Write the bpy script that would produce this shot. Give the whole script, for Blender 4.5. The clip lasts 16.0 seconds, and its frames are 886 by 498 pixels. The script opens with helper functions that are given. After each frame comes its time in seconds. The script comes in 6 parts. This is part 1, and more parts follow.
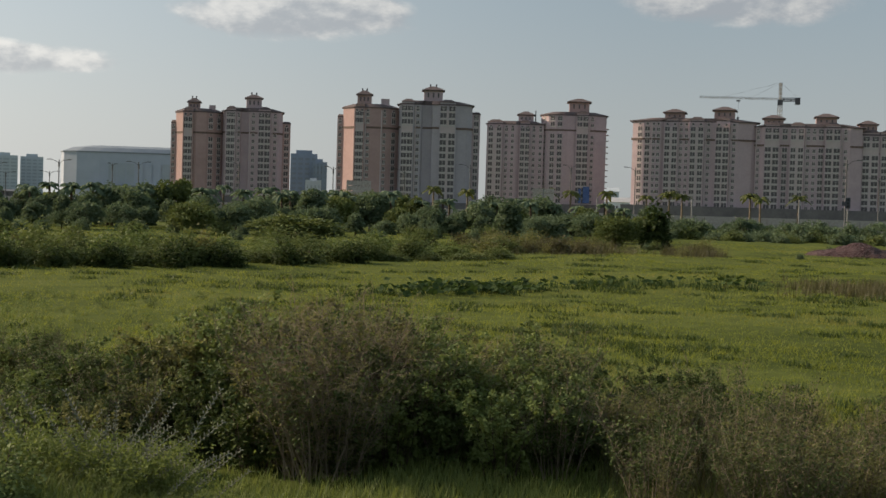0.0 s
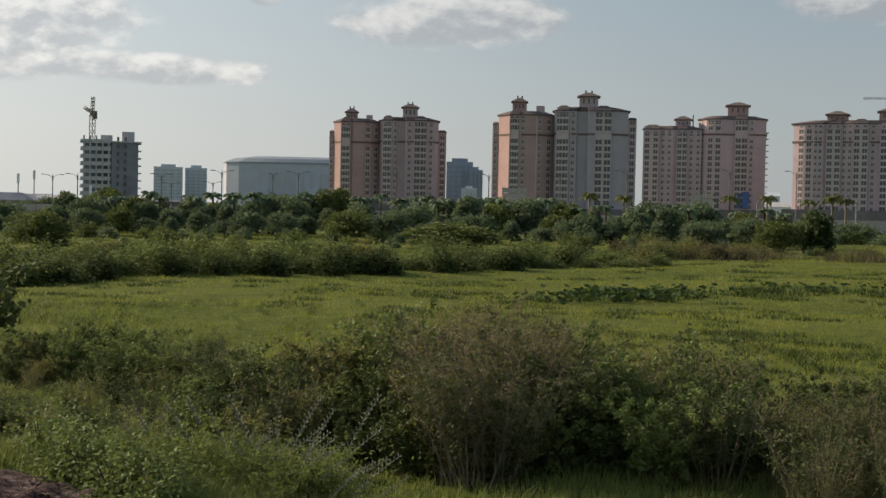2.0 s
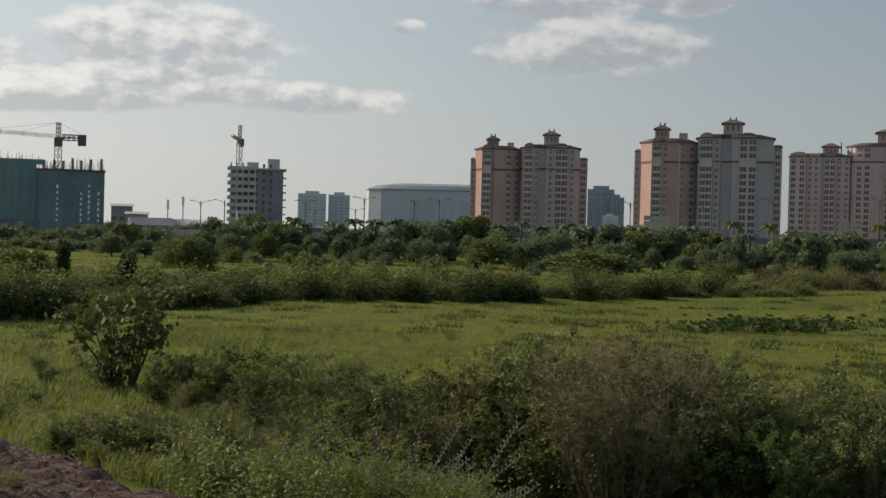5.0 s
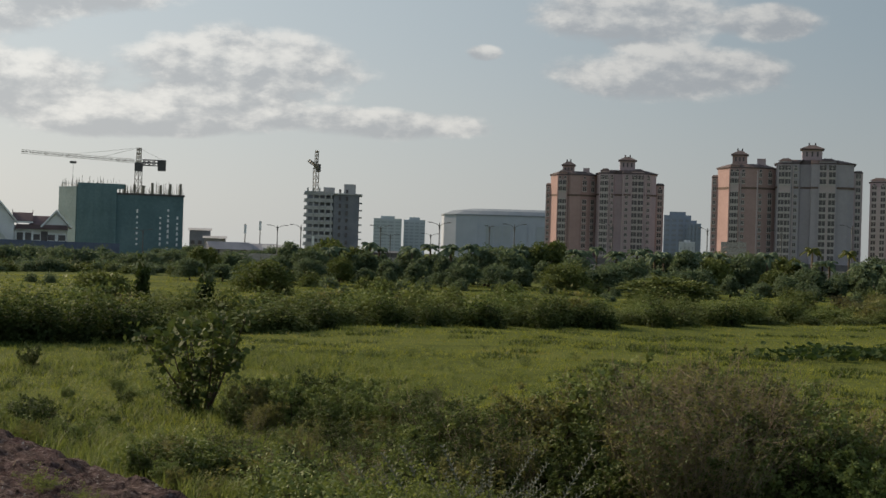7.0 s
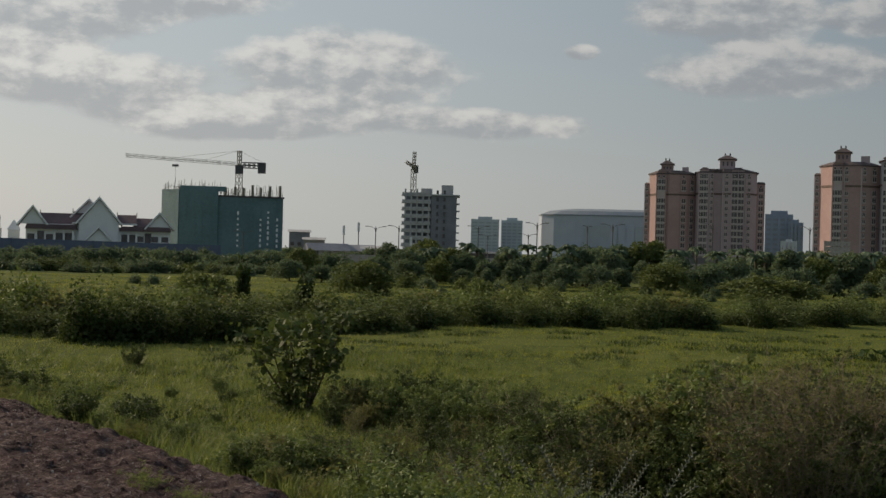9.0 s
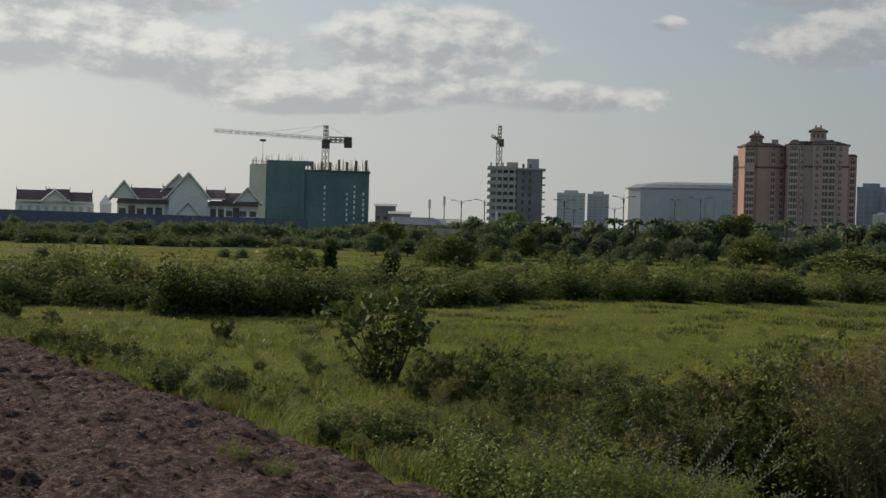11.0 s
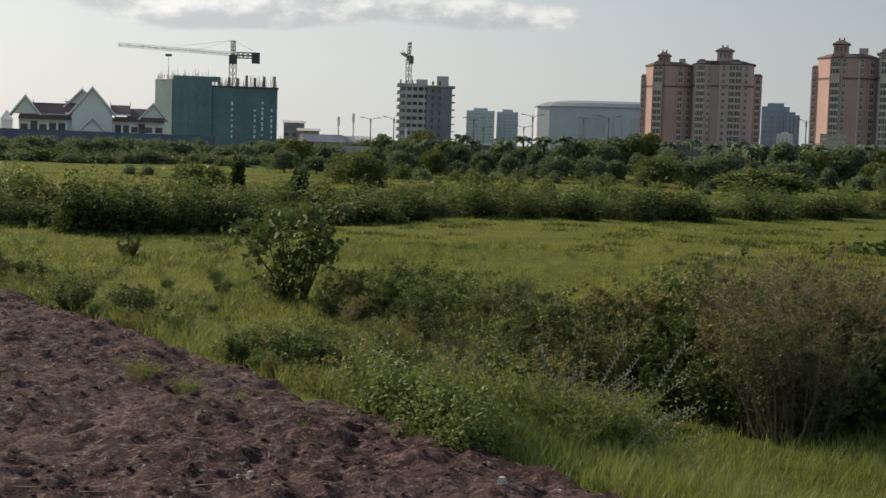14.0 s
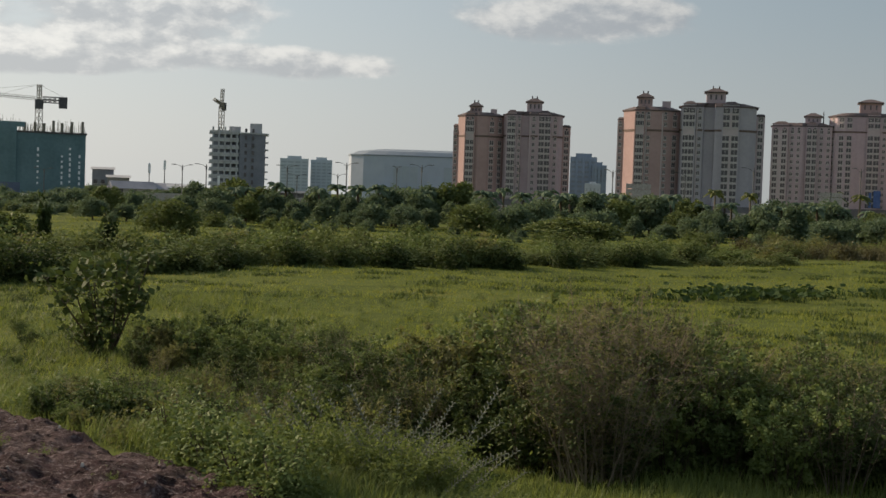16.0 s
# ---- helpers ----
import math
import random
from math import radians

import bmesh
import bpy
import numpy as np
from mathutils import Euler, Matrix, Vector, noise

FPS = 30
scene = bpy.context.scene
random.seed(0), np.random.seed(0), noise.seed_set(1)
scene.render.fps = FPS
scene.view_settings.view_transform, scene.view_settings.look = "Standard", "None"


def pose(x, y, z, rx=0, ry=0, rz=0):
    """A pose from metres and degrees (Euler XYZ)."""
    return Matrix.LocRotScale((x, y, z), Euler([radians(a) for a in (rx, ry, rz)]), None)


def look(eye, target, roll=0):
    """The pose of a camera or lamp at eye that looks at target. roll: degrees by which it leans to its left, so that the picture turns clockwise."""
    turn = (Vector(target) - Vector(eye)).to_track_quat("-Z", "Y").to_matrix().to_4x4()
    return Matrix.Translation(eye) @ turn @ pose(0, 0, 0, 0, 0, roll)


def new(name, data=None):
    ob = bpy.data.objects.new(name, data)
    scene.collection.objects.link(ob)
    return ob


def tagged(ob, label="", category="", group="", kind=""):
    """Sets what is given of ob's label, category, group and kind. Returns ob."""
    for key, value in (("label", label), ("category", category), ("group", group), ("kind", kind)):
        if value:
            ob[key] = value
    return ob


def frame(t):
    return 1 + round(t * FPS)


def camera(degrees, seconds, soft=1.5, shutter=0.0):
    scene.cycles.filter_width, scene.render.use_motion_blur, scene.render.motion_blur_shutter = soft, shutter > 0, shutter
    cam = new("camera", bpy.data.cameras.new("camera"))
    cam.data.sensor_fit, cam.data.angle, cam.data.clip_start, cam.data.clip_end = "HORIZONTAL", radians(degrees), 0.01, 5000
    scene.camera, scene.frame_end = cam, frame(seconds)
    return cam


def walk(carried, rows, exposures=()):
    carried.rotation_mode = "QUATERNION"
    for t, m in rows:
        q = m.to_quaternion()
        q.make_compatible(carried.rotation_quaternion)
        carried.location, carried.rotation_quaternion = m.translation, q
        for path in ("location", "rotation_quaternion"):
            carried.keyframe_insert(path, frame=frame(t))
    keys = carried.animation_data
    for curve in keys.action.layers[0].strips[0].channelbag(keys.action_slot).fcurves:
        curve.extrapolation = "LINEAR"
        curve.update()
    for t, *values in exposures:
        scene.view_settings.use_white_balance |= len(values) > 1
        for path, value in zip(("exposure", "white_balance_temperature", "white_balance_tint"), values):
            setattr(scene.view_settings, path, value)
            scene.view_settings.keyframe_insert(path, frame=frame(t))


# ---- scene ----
cam = camera(35.15, 16.0)
EYE = 3.4
# seconds and the three turns of a camera that pans where it stands
TURNS = [
    (0.0, 88.099, -1.699, -17.915),
    (0.5, 88.353, -1.355, -16.029),
    (1.0, 88.256, -1.180, -14.114),
    (1.5, 88.200, -1.113, -12.771),
    (2.0, 88.237, -1.170, -11.545),
    (2.5, 88.340, -1.199, -10.580),
    (3.0, 88.449, -1.291, -9.839),
    (3.5, 88.560, -1.385, -9.098),
    (4.0, 88.710, -1.439, -8.144),
    (4.5, 88.922, -1.431, -6.889),
    (7.0, 90.170, -1.744, -2.724),
    (7.5, 90.132, -1.601, -1.899),
    (8.0, 89.987, -1.497, -1.046),
    (8.5, 89.952, -1.503, 0.134),
    (9.0, 90.081, -1.528, 1.276),
    (11.5, 88.735, -1.468, 5.248),
    (12.0, 88.703, -1.505, 5.688),
    (12.5, 88.606, -1.475, 6.346),
    (13.0, 87.266, -1.435, 4.219),
    (13.5, 85.937, -1.656, 1.752),
    (14.0, 85.653, -1.716, 1.077),
    (14.5, 86.219, -1.745, -0.182),
    (15.0, 86.765, -1.821, -1.682),
    (15.5, 87.599, -1.955, -4.296),
    (16.0, 87.862, -1.995, -6.520),
]
# the clip's camera brightens and darkens its picture a little on the way
STOPS = [(0.0, 0.22), (1.0, 0.30), (3.0, 0.14), (4.5, 0.10), (7.0, 0.0), (8.5, 0.02), (9.0, -0.30), (11.5, -0.14), (12.5, -0.20), (13.0, -0.14), (13.5, 0.22), (14.5, 0.30), (15.0, 0.27), (16.0, 0.14)]
walk(cam, [(t, pose(0, 0, EYE, a, b, c)) for t, a, b, c in TURNS], STOPS)

# ---- sky, sun ----
SUN_AZ, SUN_EL = -54.0, 26.0


def bearing(az, d, z=0.0):
    """The place d metres from the camera's foot, az degrees to the right of the y axis."""
    return Vector((d * math.sin(radians(az)), d * math.cos(radians(az)), z))


sun = new("sun", bpy.data.lights.new("sun", "SUN"))
sun.data.energy, sun.data.angle, sun.data.color = 5.0, radians(0.8), (1.0, 0.80, 0.58)
sun.matrix_world = look(bearing(SUN_AZ, 300, 300 * math.tan(radians(SUN_EL))), (0, 0, 0))

world = bpy.data.worlds.new("sky")
scene.world = world
world.use_nodes = True


class Nodes:
    """Short hand for node trees."""

    def __init__(self, tree):
        self.tree = tree
        tree.nodes.clear()

    def add(self, kind, **values):
        node = self.tree.nodes.new(kind)
        for key, value in values.items():
            if key == "op":
                node.operation = value
            elif key == "type":
                node.sky_type = value
        return node

    def put(self, socket, value):
        if isinstance(value, bpy.types.NodeSocket):
            self.tree.links.new(value, socket)
        else:
            socket.default_value = value

    def math(self, op, a, b=0.0, c=0.0):
        node = self.add("ShaderNodeMath", op=op)
        for i, v in enumerate((a, b, c)):
            self.put(node.inputs[i], v)
        return node.outputs[0]

    def mix(self, f, a, b, blend="MIX"):
        node = self.tree.nodes.new("ShaderNodeMix")
        node.data_type, node.blend_type = "RGBA", blend
        self.put(node.inputs[0], f)
        self.put(node.inputs[6], a)
        self.put(node.inputs[7], b)
        return node.outputs[2]

    def noise(self, vector, scale, detail=4.0, rough=0.55):
        node = self.tree.nodes.new("ShaderNodeTexNoise")
        if vector is not None:
            self.put(node.inputs["Vector"], vector)
        node.inputs["Scale"].default_value = scale
        node.inputs["Detail"].default_value = detail
        node.inputs["Roughness"].default_value = rough
        return node.outputs["Fac"]

    def ramp(self, f, lo, hi, a=0.0, b=1.0):
        node = self.tree.nodes.new("ShaderNodeMapRange")
        node.interpolation_type = "SMOOTHSTEP"
        self.put(node.inputs[0], f)
        for i, v in zip((1, 2, 3, 4), (lo, hi, a, b)):
            node.inputs[i].default_value = v
        return node.outputs[0]


def build_sky():
    n = Nodes(world.node_tree)
    sky = n.tree.nodes.new("ShaderNodeTexSky")
    sky.sky_type, sky.sun_disc = "NISHITA", False
    sky.sun_elevation, sky.sun_rotation = radians(SUN_EL), radians(SUN_AZ)
    sky.air_density, sky.dust_density, sky.ozone_density = 1.0, 2.5, 1.0
    way = n.tree.nodes.new("ShaderNodeTexCoord").outputs["Generated"]
    split = n.tree.nodes.new("ShaderNodeSeparateXYZ")
    n.put(split.inputs[0], way)
    x, y, z = split.outputs
    az = n.math("MULTIPLY", n.math("ARCTAN2", x, y), 57.2958)
    el = n.math("MULTIPLY", n.math("ARCSINE", z), 57.2958)
    plane = n.tree.nodes.new("ShaderNodeCombineXYZ")
    n.put(plane.inputs[0], n.math("MULTIPLY", az, 0.55))
    n.put(plane.inputs[1], el)
    fluff = n.noise(plane.outputs[0], 0.66, 9.0, 0.60)
    shifted = n.tree.nodes.new("ShaderNodeVectorMath")
    n.put(shifted.inputs[0], plane.outputs[0])
    shifted.inputs[1].default_value = (-0.25, 0.42, 0.0)
    fluff_sunward = n.noise(shifted.outputs[0], 0.66, 9.0, 0.60)
    # banks of cumulus: bearing, height, half width, half height in degrees
    banks = [(-5.6, 7.2, 6.2, 2.1), (0.2, 5.2, 5.2, 0.8), (-7.5, 5.4, 5.0, 1.2), (11.7, 7.5, 5.8, 1.35), (10.2, 9.8, 5.2, 1.5),
             (15.8, 9.5, 2.4, 0.9), (-12.6, 10.2, 5.6, 1.5), (-15.0, 6.3, 5.0, 1.6), (-21.5, 7.1, 7.5, 2.1),
             (29.9, 8.4, 5.6, 1.3), (4.2, 8.2, 0.9, 0.42), (-18.0, 9.0, 7.0, 1.6), (-11.0, 4.9, 5.5, 0.9), (-32.0, 9.0, 8.0, 3.0), (45.0, 12.0, 9.0, 3.0),
             (20.0, 17.0, 12.0, 3.0), (-18.0, 18.0, 12.0, 4.0)]
    cover = 0.0
    height = 0.0
    for a, e, ra, re in banks:
        da = n.math("DIVIDE", n.math("SUBTRACT", az, a), ra)
        de = n.math("DIVIDE", n.math("SUBTRACT", el, e), re)
        r2 = n.math("ADD", n.math("MULTIPLY", da, da), n.math("MULTIPLY", de, de))
        one = n.math("MAXIMUM", n.math("SUBTRACT", 1.0, n.math("POWER", r2, 0.7)), 0.0)
        height = n.math("ADD", height, n.math("MULTIPLY", one, de))
        cover = n.math("ADD", cover, one)
    dense = n.ramp(n.math("ADD", n.math("MULTIPLY", cover, 1.75), n.math("MULTIPLY", n.math("SUBTRACT", fluff, 0.5), 2.3)), 0.18, 0.98)
    dense = n.math("MULTIPLY", dense, n.ramp(cover, 0.0, 0.25))
    relief = n.math("MULTIPLY", n.math("SUBTRACT", fluff, fluff_sunward), 2.6)
    lit = n.ramp(n.math("ADD", relief, n.math("MULTIPLY", height, 0.9)), -0.38, 0.50)
    # veil of haze: brighter towards the horizon and the sun
    facing_sun = n.math("ADD", n.math("MULTIPLY", x, math.sin(radians(SUN_AZ))), n.math("MULTIPLY", y, math.cos(radians(SUN_AZ))))
    toward = n.ramp(facing_sun, 0.12, 1.0)
    low = n.ramp(el, -1.0, 11.0, 1.0, 0.0)
    veil = n.mix(toward, (0.270, 0.335, 0.380, 1), (0.62, 0.685, 0.715, 1))
    veil = n.mix(n.math("MULTIPLY", low, 0.75), veil, n.mix(toward, (0.43, 0.44, 0.43, 1), (0.76, 0.75, 0.71, 1)))
    blue = n.mix(1.0, sky.outputs[0], (0.085, 0.085, 0.085, 1), "MULTIPLY")
    air = n.mix(0.82, blue, veil)
    cloud = n.mix(lit, n.mix(toward, (0.32, 0.335, 0.36, 1), (0.47, 0.48, 0.49, 1)), n.mix(toward, (0.62, 0.60, 0.57, 1), (0.96, 0.93, 0.87, 1)))
    colour = n.mix(n.math("MULTIPLY", dense, 0.70), air, cloud)
    back = n.tree.nodes.new("ShaderNodeBackground")
    n.put(back.inputs[0], colour)
    back.inputs[1].default_value = 1.0
    out = n.tree.nodes.new("ShaderNodeOutputWorld")
    n.put(out.inputs[0], back.outputs[0])


build_sky()


# ---- materials ----
def surface(name, a, b, scale=3.0, rough=0.8, bump=0.0, fine=0.0, random_tint=0.0, spec=0.3, metal=0.0):
    """Two colours mixed by noise at two scales, with relief."""
    m = bpy.data.materials.new(name)
    m.use_nodes = True
    n = Nodes(m.node_tree)
    where = n.tree.nodes.new("ShaderNodeTexCoord").outputs["Object"]
    big = n.noise(where, scale, 5.0)
    small = n.noise(where, scale * 9.0, 4.0)
    f = n.ramp(n.math("ADD", n.math("MULTIPLY", big, 0.65), n.math("MULTIPLY", small, 0.35)), 0.33, 0.67)
    colour = n.mix(f, (*a, 1), (*b, 1))
    if random_tint:
        info = n.tree.nodes.new("ShaderNodeObjectInfo").outputs["Random"]
        colour = n.mix(n.math("MULTIPLY", info, random_tint), colour, (b[0] * 0.5, b[1] * 0.5, b[2] * 0.5, 1))
    bsdf = n.tree.nodes.new("ShaderNodeBsdfPrincipled")
    n.put(bsdf.inputs["Base Color"], colour)
    bsdf.inputs["Roughness"].default_value = rough
    bsdf.inputs["Metallic"].default_value = metal
    bsdf.inputs["Specular IOR Level"].default_value = spec
    if bump:
        node = n.tree.nodes.new("ShaderNodeBump")
        node.inputs["Strength"].default_value = bump
        node.inputs["Distance"].default_value = fine or 0.05
        n.put(node.inputs["Height"], small)
        n.put(bsdf.inputs["Normal"], node.outputs[0])
    out = n.tree.nodes.new("ShaderNodeOutputMaterial")
    n.put(out.inputs[0], bsdf.outputs[0])
    return m


def leafy(name, dark, light, through_it=0.4, rough=0.55, dry=None, patch=0.25):
    """Leaves or blades: varied leaf by leaf and plant by plant, letting light through."""
    m = bpy.data.materials.new(name)
    m.use_nodes = True
    n = Nodes(m.node_tree)
    island = n.tree.nodes.new("ShaderNodeNewGeometry").outputs["Random Per Island"]
    info = n.tree.nodes.new("ShaderNodeObjectInfo").outputs["Random"]
    place = n.tree.nodes.new("ShaderNodeNewGeometry").outputs["Position"]
    spots = n.noise(place, patch, 3.0)
    f = n.math("ADD", n.math("MULTIPLY", island, 0.5), n.math("ADD", n.math("MULTIPLY", info, 0.25), n.math("MULTIPLY", n.ramp(spots, 0.35, 0.65), 0.3)))
    colour = n.mix(f, (*dark, 1), (*light, 1))
    if dry:
        colour = n.mix(n.ramp(n.noise(place, 0.12, 3.0), 0.52, 0.66), colour, (*dry, 1))
    bsdf = n.tree.nodes.new("ShaderNodeBsdfPrincipled")
    n.put(bsdf.inputs["Base Color"], colour)
    bsdf.inputs["Roughness"].default_value = rough
    bsdf.inputs["Specular IOR Level"].default_value = 0.2
    glow = n.tree.nodes.new("ShaderNodeBsdfTranslucent")
    n.put(glow.inputs[0], n.mix(0.35, colour, (light[0] * 1.3, light[1] * 1.3, light[2] * 0.6, 1)))
    both = n.tree.nodes.new("ShaderNodeMixShader")
    both.inputs[0].default_value = through_it
    n.put(both.inputs[1], bsdf.outputs[0])
    n.put(both.inputs[2], glow.outputs[0])
    out = n.tree.nodes.new("ShaderNodeOutputMaterial")
    n.put(out.inputs[0], both.outputs[0])
    return m



def earth(name):
    """Dark red-brown broken earth with dry pale crumbs and damp patches, highlights and shaded pits painted in."""
    m = bpy.data.materials.new(name)
    m.use_nodes = True
    n = Nodes(m.node_tree)
    where = n.tree.nodes.new("ShaderNodeTexCoord").outputs["Object"]
    damp, lump, crumb, dust = n.noise(where, 0.55, 5.0, 0.65), n.noise(where, 3.2, 6.0, 0.7), n.noise(where, 13.0, 6.0, 0.75), n.noise(where, 55.0, 3.0, 0.7)
    # lump and crumb also drive the bump: shade in hollows, highlights on top are coloured in
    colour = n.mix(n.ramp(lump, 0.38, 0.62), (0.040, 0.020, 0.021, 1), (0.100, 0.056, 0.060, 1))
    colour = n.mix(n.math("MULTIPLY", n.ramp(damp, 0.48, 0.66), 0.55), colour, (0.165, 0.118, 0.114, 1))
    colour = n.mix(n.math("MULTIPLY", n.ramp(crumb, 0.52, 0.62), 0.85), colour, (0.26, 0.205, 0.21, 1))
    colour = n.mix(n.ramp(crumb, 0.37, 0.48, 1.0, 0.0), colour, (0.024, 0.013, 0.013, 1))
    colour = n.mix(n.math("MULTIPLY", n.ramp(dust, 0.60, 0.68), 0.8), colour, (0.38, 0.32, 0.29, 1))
    bsdf = n.tree.nodes.new("ShaderNodeBsdfPrincipled")
    n.put(bsdf.inputs["Base Color"], colour)
    bsdf.inputs["Roughness"].default_value = 0.95
    bsdf.inputs["Specular IOR Level"].default_value = 0.15
    bump = n.tree.nodes.new("ShaderNodeBump")
    bump.inputs["Strength"].default_value = 1.0
    bump.inputs["Distance"].default_value = 0.26
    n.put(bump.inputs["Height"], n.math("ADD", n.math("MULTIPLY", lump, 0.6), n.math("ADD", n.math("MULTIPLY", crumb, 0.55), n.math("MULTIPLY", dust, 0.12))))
    n.put(bsdf.inputs["Normal"], bump.outputs[0])
    out = n.tree.nodes.new("ShaderNodeOutputMaterial")
    n.put(out.inputs[0], bsdf.outputs[0])
    return m


GROUND = surface("meadow_soil", (0.052, 0.068, 0.017), (0.108, 0.126, 0.032), 0.12, 0.95, 0.6, 0.2, spec=0.03)
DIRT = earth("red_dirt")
GRASS = leafy("meadow_grass", (0.108, 0.140, 0.026), (0.280, 0.300, 0.060), 0.45, dry=(0.205, 0.195, 0.065))
TALL = leafy("tall_grass", (0.084, 0.116, 0.032), (0.200, 0.238, 0.074), 0.42)
DRY = leafy("dry_reeds", (0.060, 0.058, 0.030), (0.118, 0.108, 0.054), 0.3)
SHRUB = leafy("shrub_leaf", (0.020, 0.034, 0.012), (0.108, 0.142, 0.044), 0.22, 0.7)
SHRUB_BRIGHT = leafy("bright_leaf", (0.080, 0.115, 0.036), (0.200, 0.245, 0.080), 0.24, 0.65)
SHRUB_DRY = leafy("thin_dry_leaf", (0.090, 0.096, 0.038), (0.205, 0.205, 0.084), 0.38, 0.7)
# extra blue in this leaf green stands in for haze over the far belt
TREE = leafy("tree_leaf", (0.052, 0.084, 0.054), (0.165, 0.215, 0.128), 0.28, 0.75)
DARK = leafy("creeper_leaf", (0.020, 0.035, 0.012), (0.060, 0.085, 0.026), 0.3, 0.75)
LOTUS = leafy("lotus_leaf", (0.018, 0.036, 0.012), (0.06, 0.095, 0.030), 0.25, 0.85)
PALM = leafy("palm_leaf", (0.05, 0.07, 0.02), (0.145, 0.155, 0.045), 0.35)
HEDGE_LEAF = leafy("strip_bush_leaf", (0.052, 0.076, 0.027), (0.172, 0.205, 0.068), 0.22, 0.75)
TUSSOCK = leafy("tussock_blade", (0.030, 0.050, 0.013), (0.085, 0.118, 0.030), 0.28)
PALE_TWIG = surface("pale_dry_stalk", (0.14, 0.15, 0.115), (0.24, 0.245, 0.19), 8.0, 0.9)
PALE = surface("pale_bay_render", (0.47, 0.395, 0.405), (0.56, 0.47, 0.475), 0.09, 0.85)
BARK = surface("bark", (0.05, 0.036, 0.024), (0.13, 0.10, 0.07), 6.0, 0.9, 0.6, 0.02)
TWIG = surface("grey_twig", (0.11, 0.085, 0.06), (0.24, 0.19, 0.14), 8.0, 0.9)
PINK = surface("pink_render", (0.37, 0.252, 0.243), (0.445, 0.310, 0.297), 0.09, 0.85, 0.2, 0.03)
ROSE = surface("rose_render", (0.43, 0.336, 0.358), (0.515, 0.406, 0.430), 0.09, 0.85, 0.2, 0.03)
GREYISH = surface("grey_render", (0.37, 0.340, 0.375), (0.45, 0.412, 0.447), 0.09, 0.85, 0.2, 0.03)
ROOF = surface("brown_roof_tiles", (0.085, 0.068, 0.072), (0.140, 0.108, 0.108), 0.5, 0.8, 0.4, 0.1)
CORNICE = surface("dark_cornice", (0.12, 0.085, 0.075), (0.17, 0.12, 0.10), 0.5, 0.8)
FRAME = surface("pale_window_frame", (0.44, 0.40, 0.385), (0.54, 0.49, 0.47), 1.0, 0.6)
GLASS = surface("dark_window_glass", (0.072, 0.064, 0.074), (0.165, 0.148, 0.158), 0.4, 0.25, random_tint=0.5, spec=0.4)
# both concretes are lightened and blued to include distance haze
CONCRETE = surface("raw_concrete", (0.40, 0.40, 0.42), (0.50, 0.495, 0.51), 0.2, 0.9, 0.3, 0.05)
# darker tone paints the shade on the frame's side away from the sun
CONCRETE_DARK = surface("dark_grey_concrete", (0.20, 0.205, 0.24), (0.28, 0.285, 0.325), 0.2, 0.9)
PODIUM = surface("grey_podium", (0.13, 0.12, 0.125), (0.20, 0.185, 0.185), 0.1, 0.8)
# net green shifted lighter and bluer, with aerial haze in the colour
NET = surface("green_safety_net", (0.100, 0.172, 0.192), (0.148, 0.234, 0.256), 0.12, 0.7, 0.5, 0.2)
STEEL = surface("crane_steel", (0.17, 0.158, 0.13), (0.25, 0.232, 0.19), 1.0, 0.6)
LAMP_STEEL = surface("grey_lamp_steel", (0.10, 0.10, 0.105), (0.16, 0.155, 0.155), 2.0, 0.55)
DARK_STEEL = surface("dark_steel", (0.06, 0.06, 0.065), (0.11, 0.11, 0.115), 2.0, 0.5)
WHITE = surface("white_plaster", (0.76, 0.775, 0.80), (0.84, 0.85, 0.86), 0.2, 0.8)
BLUE_WALL = surface("blue_hoarding", (0.095, 0.118, 0.185), (0.135, 0.160, 0.240), 0.1, 0.6)
BLUE = surface("blue_tarpaulin", (0.06, 0.11, 0.28), (0.10, 0.17, 0.38), 0.5, 0.6)
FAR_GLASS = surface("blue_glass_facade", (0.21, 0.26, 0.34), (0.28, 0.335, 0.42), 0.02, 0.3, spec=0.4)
# the next three are paled and blued: distance haze mixed into the colour
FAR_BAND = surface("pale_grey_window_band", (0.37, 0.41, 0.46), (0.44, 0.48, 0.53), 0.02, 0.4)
FAR_PALE = surface("haze_pale_facade", (0.50, 0.545, 0.59), (0.58, 0.62, 0.66), 0.02, 0.5)
ARENA = surface("haze_blue_cladding", (0.40, 0.44, 0.52), (0.48, 0.52, 0.60), 0.015, 0.45)
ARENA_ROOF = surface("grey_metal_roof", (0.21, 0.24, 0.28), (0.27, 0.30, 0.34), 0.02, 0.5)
SILVER = surface("galvanised_post", (0.16, 0.16, 0.165), (0.25, 0.25, 0.25), 2.0, 0.5)
CAR_PAINT = surface("white_car_paint", (0.55, 0.55, 0.56), (0.66, 0.66, 0.66), 1.0, 0.3, spec=0.5)
DARK_PAINT = surface("dark_car_paint", (0.03, 0.035, 0.05), (0.06, 0.065, 0.085), 1.0, 0.3, spec=0.5)
RUBBER = surface("rubber", (0.02, 0.02, 0.02), (0.035, 0.035, 0.035), 3.0, 0.9)
RED_ROOF = surface("dark_red_roof", (0.105, 0.075, 0.085), (0.155, 0.108, 0.118), 0.3, 0.8)
STONE = surface("pale_stone", (0.30, 0.26, 0.24), (0.50, 0.46, 0.43), 4.0, 0.9, 0.5, 0.02)


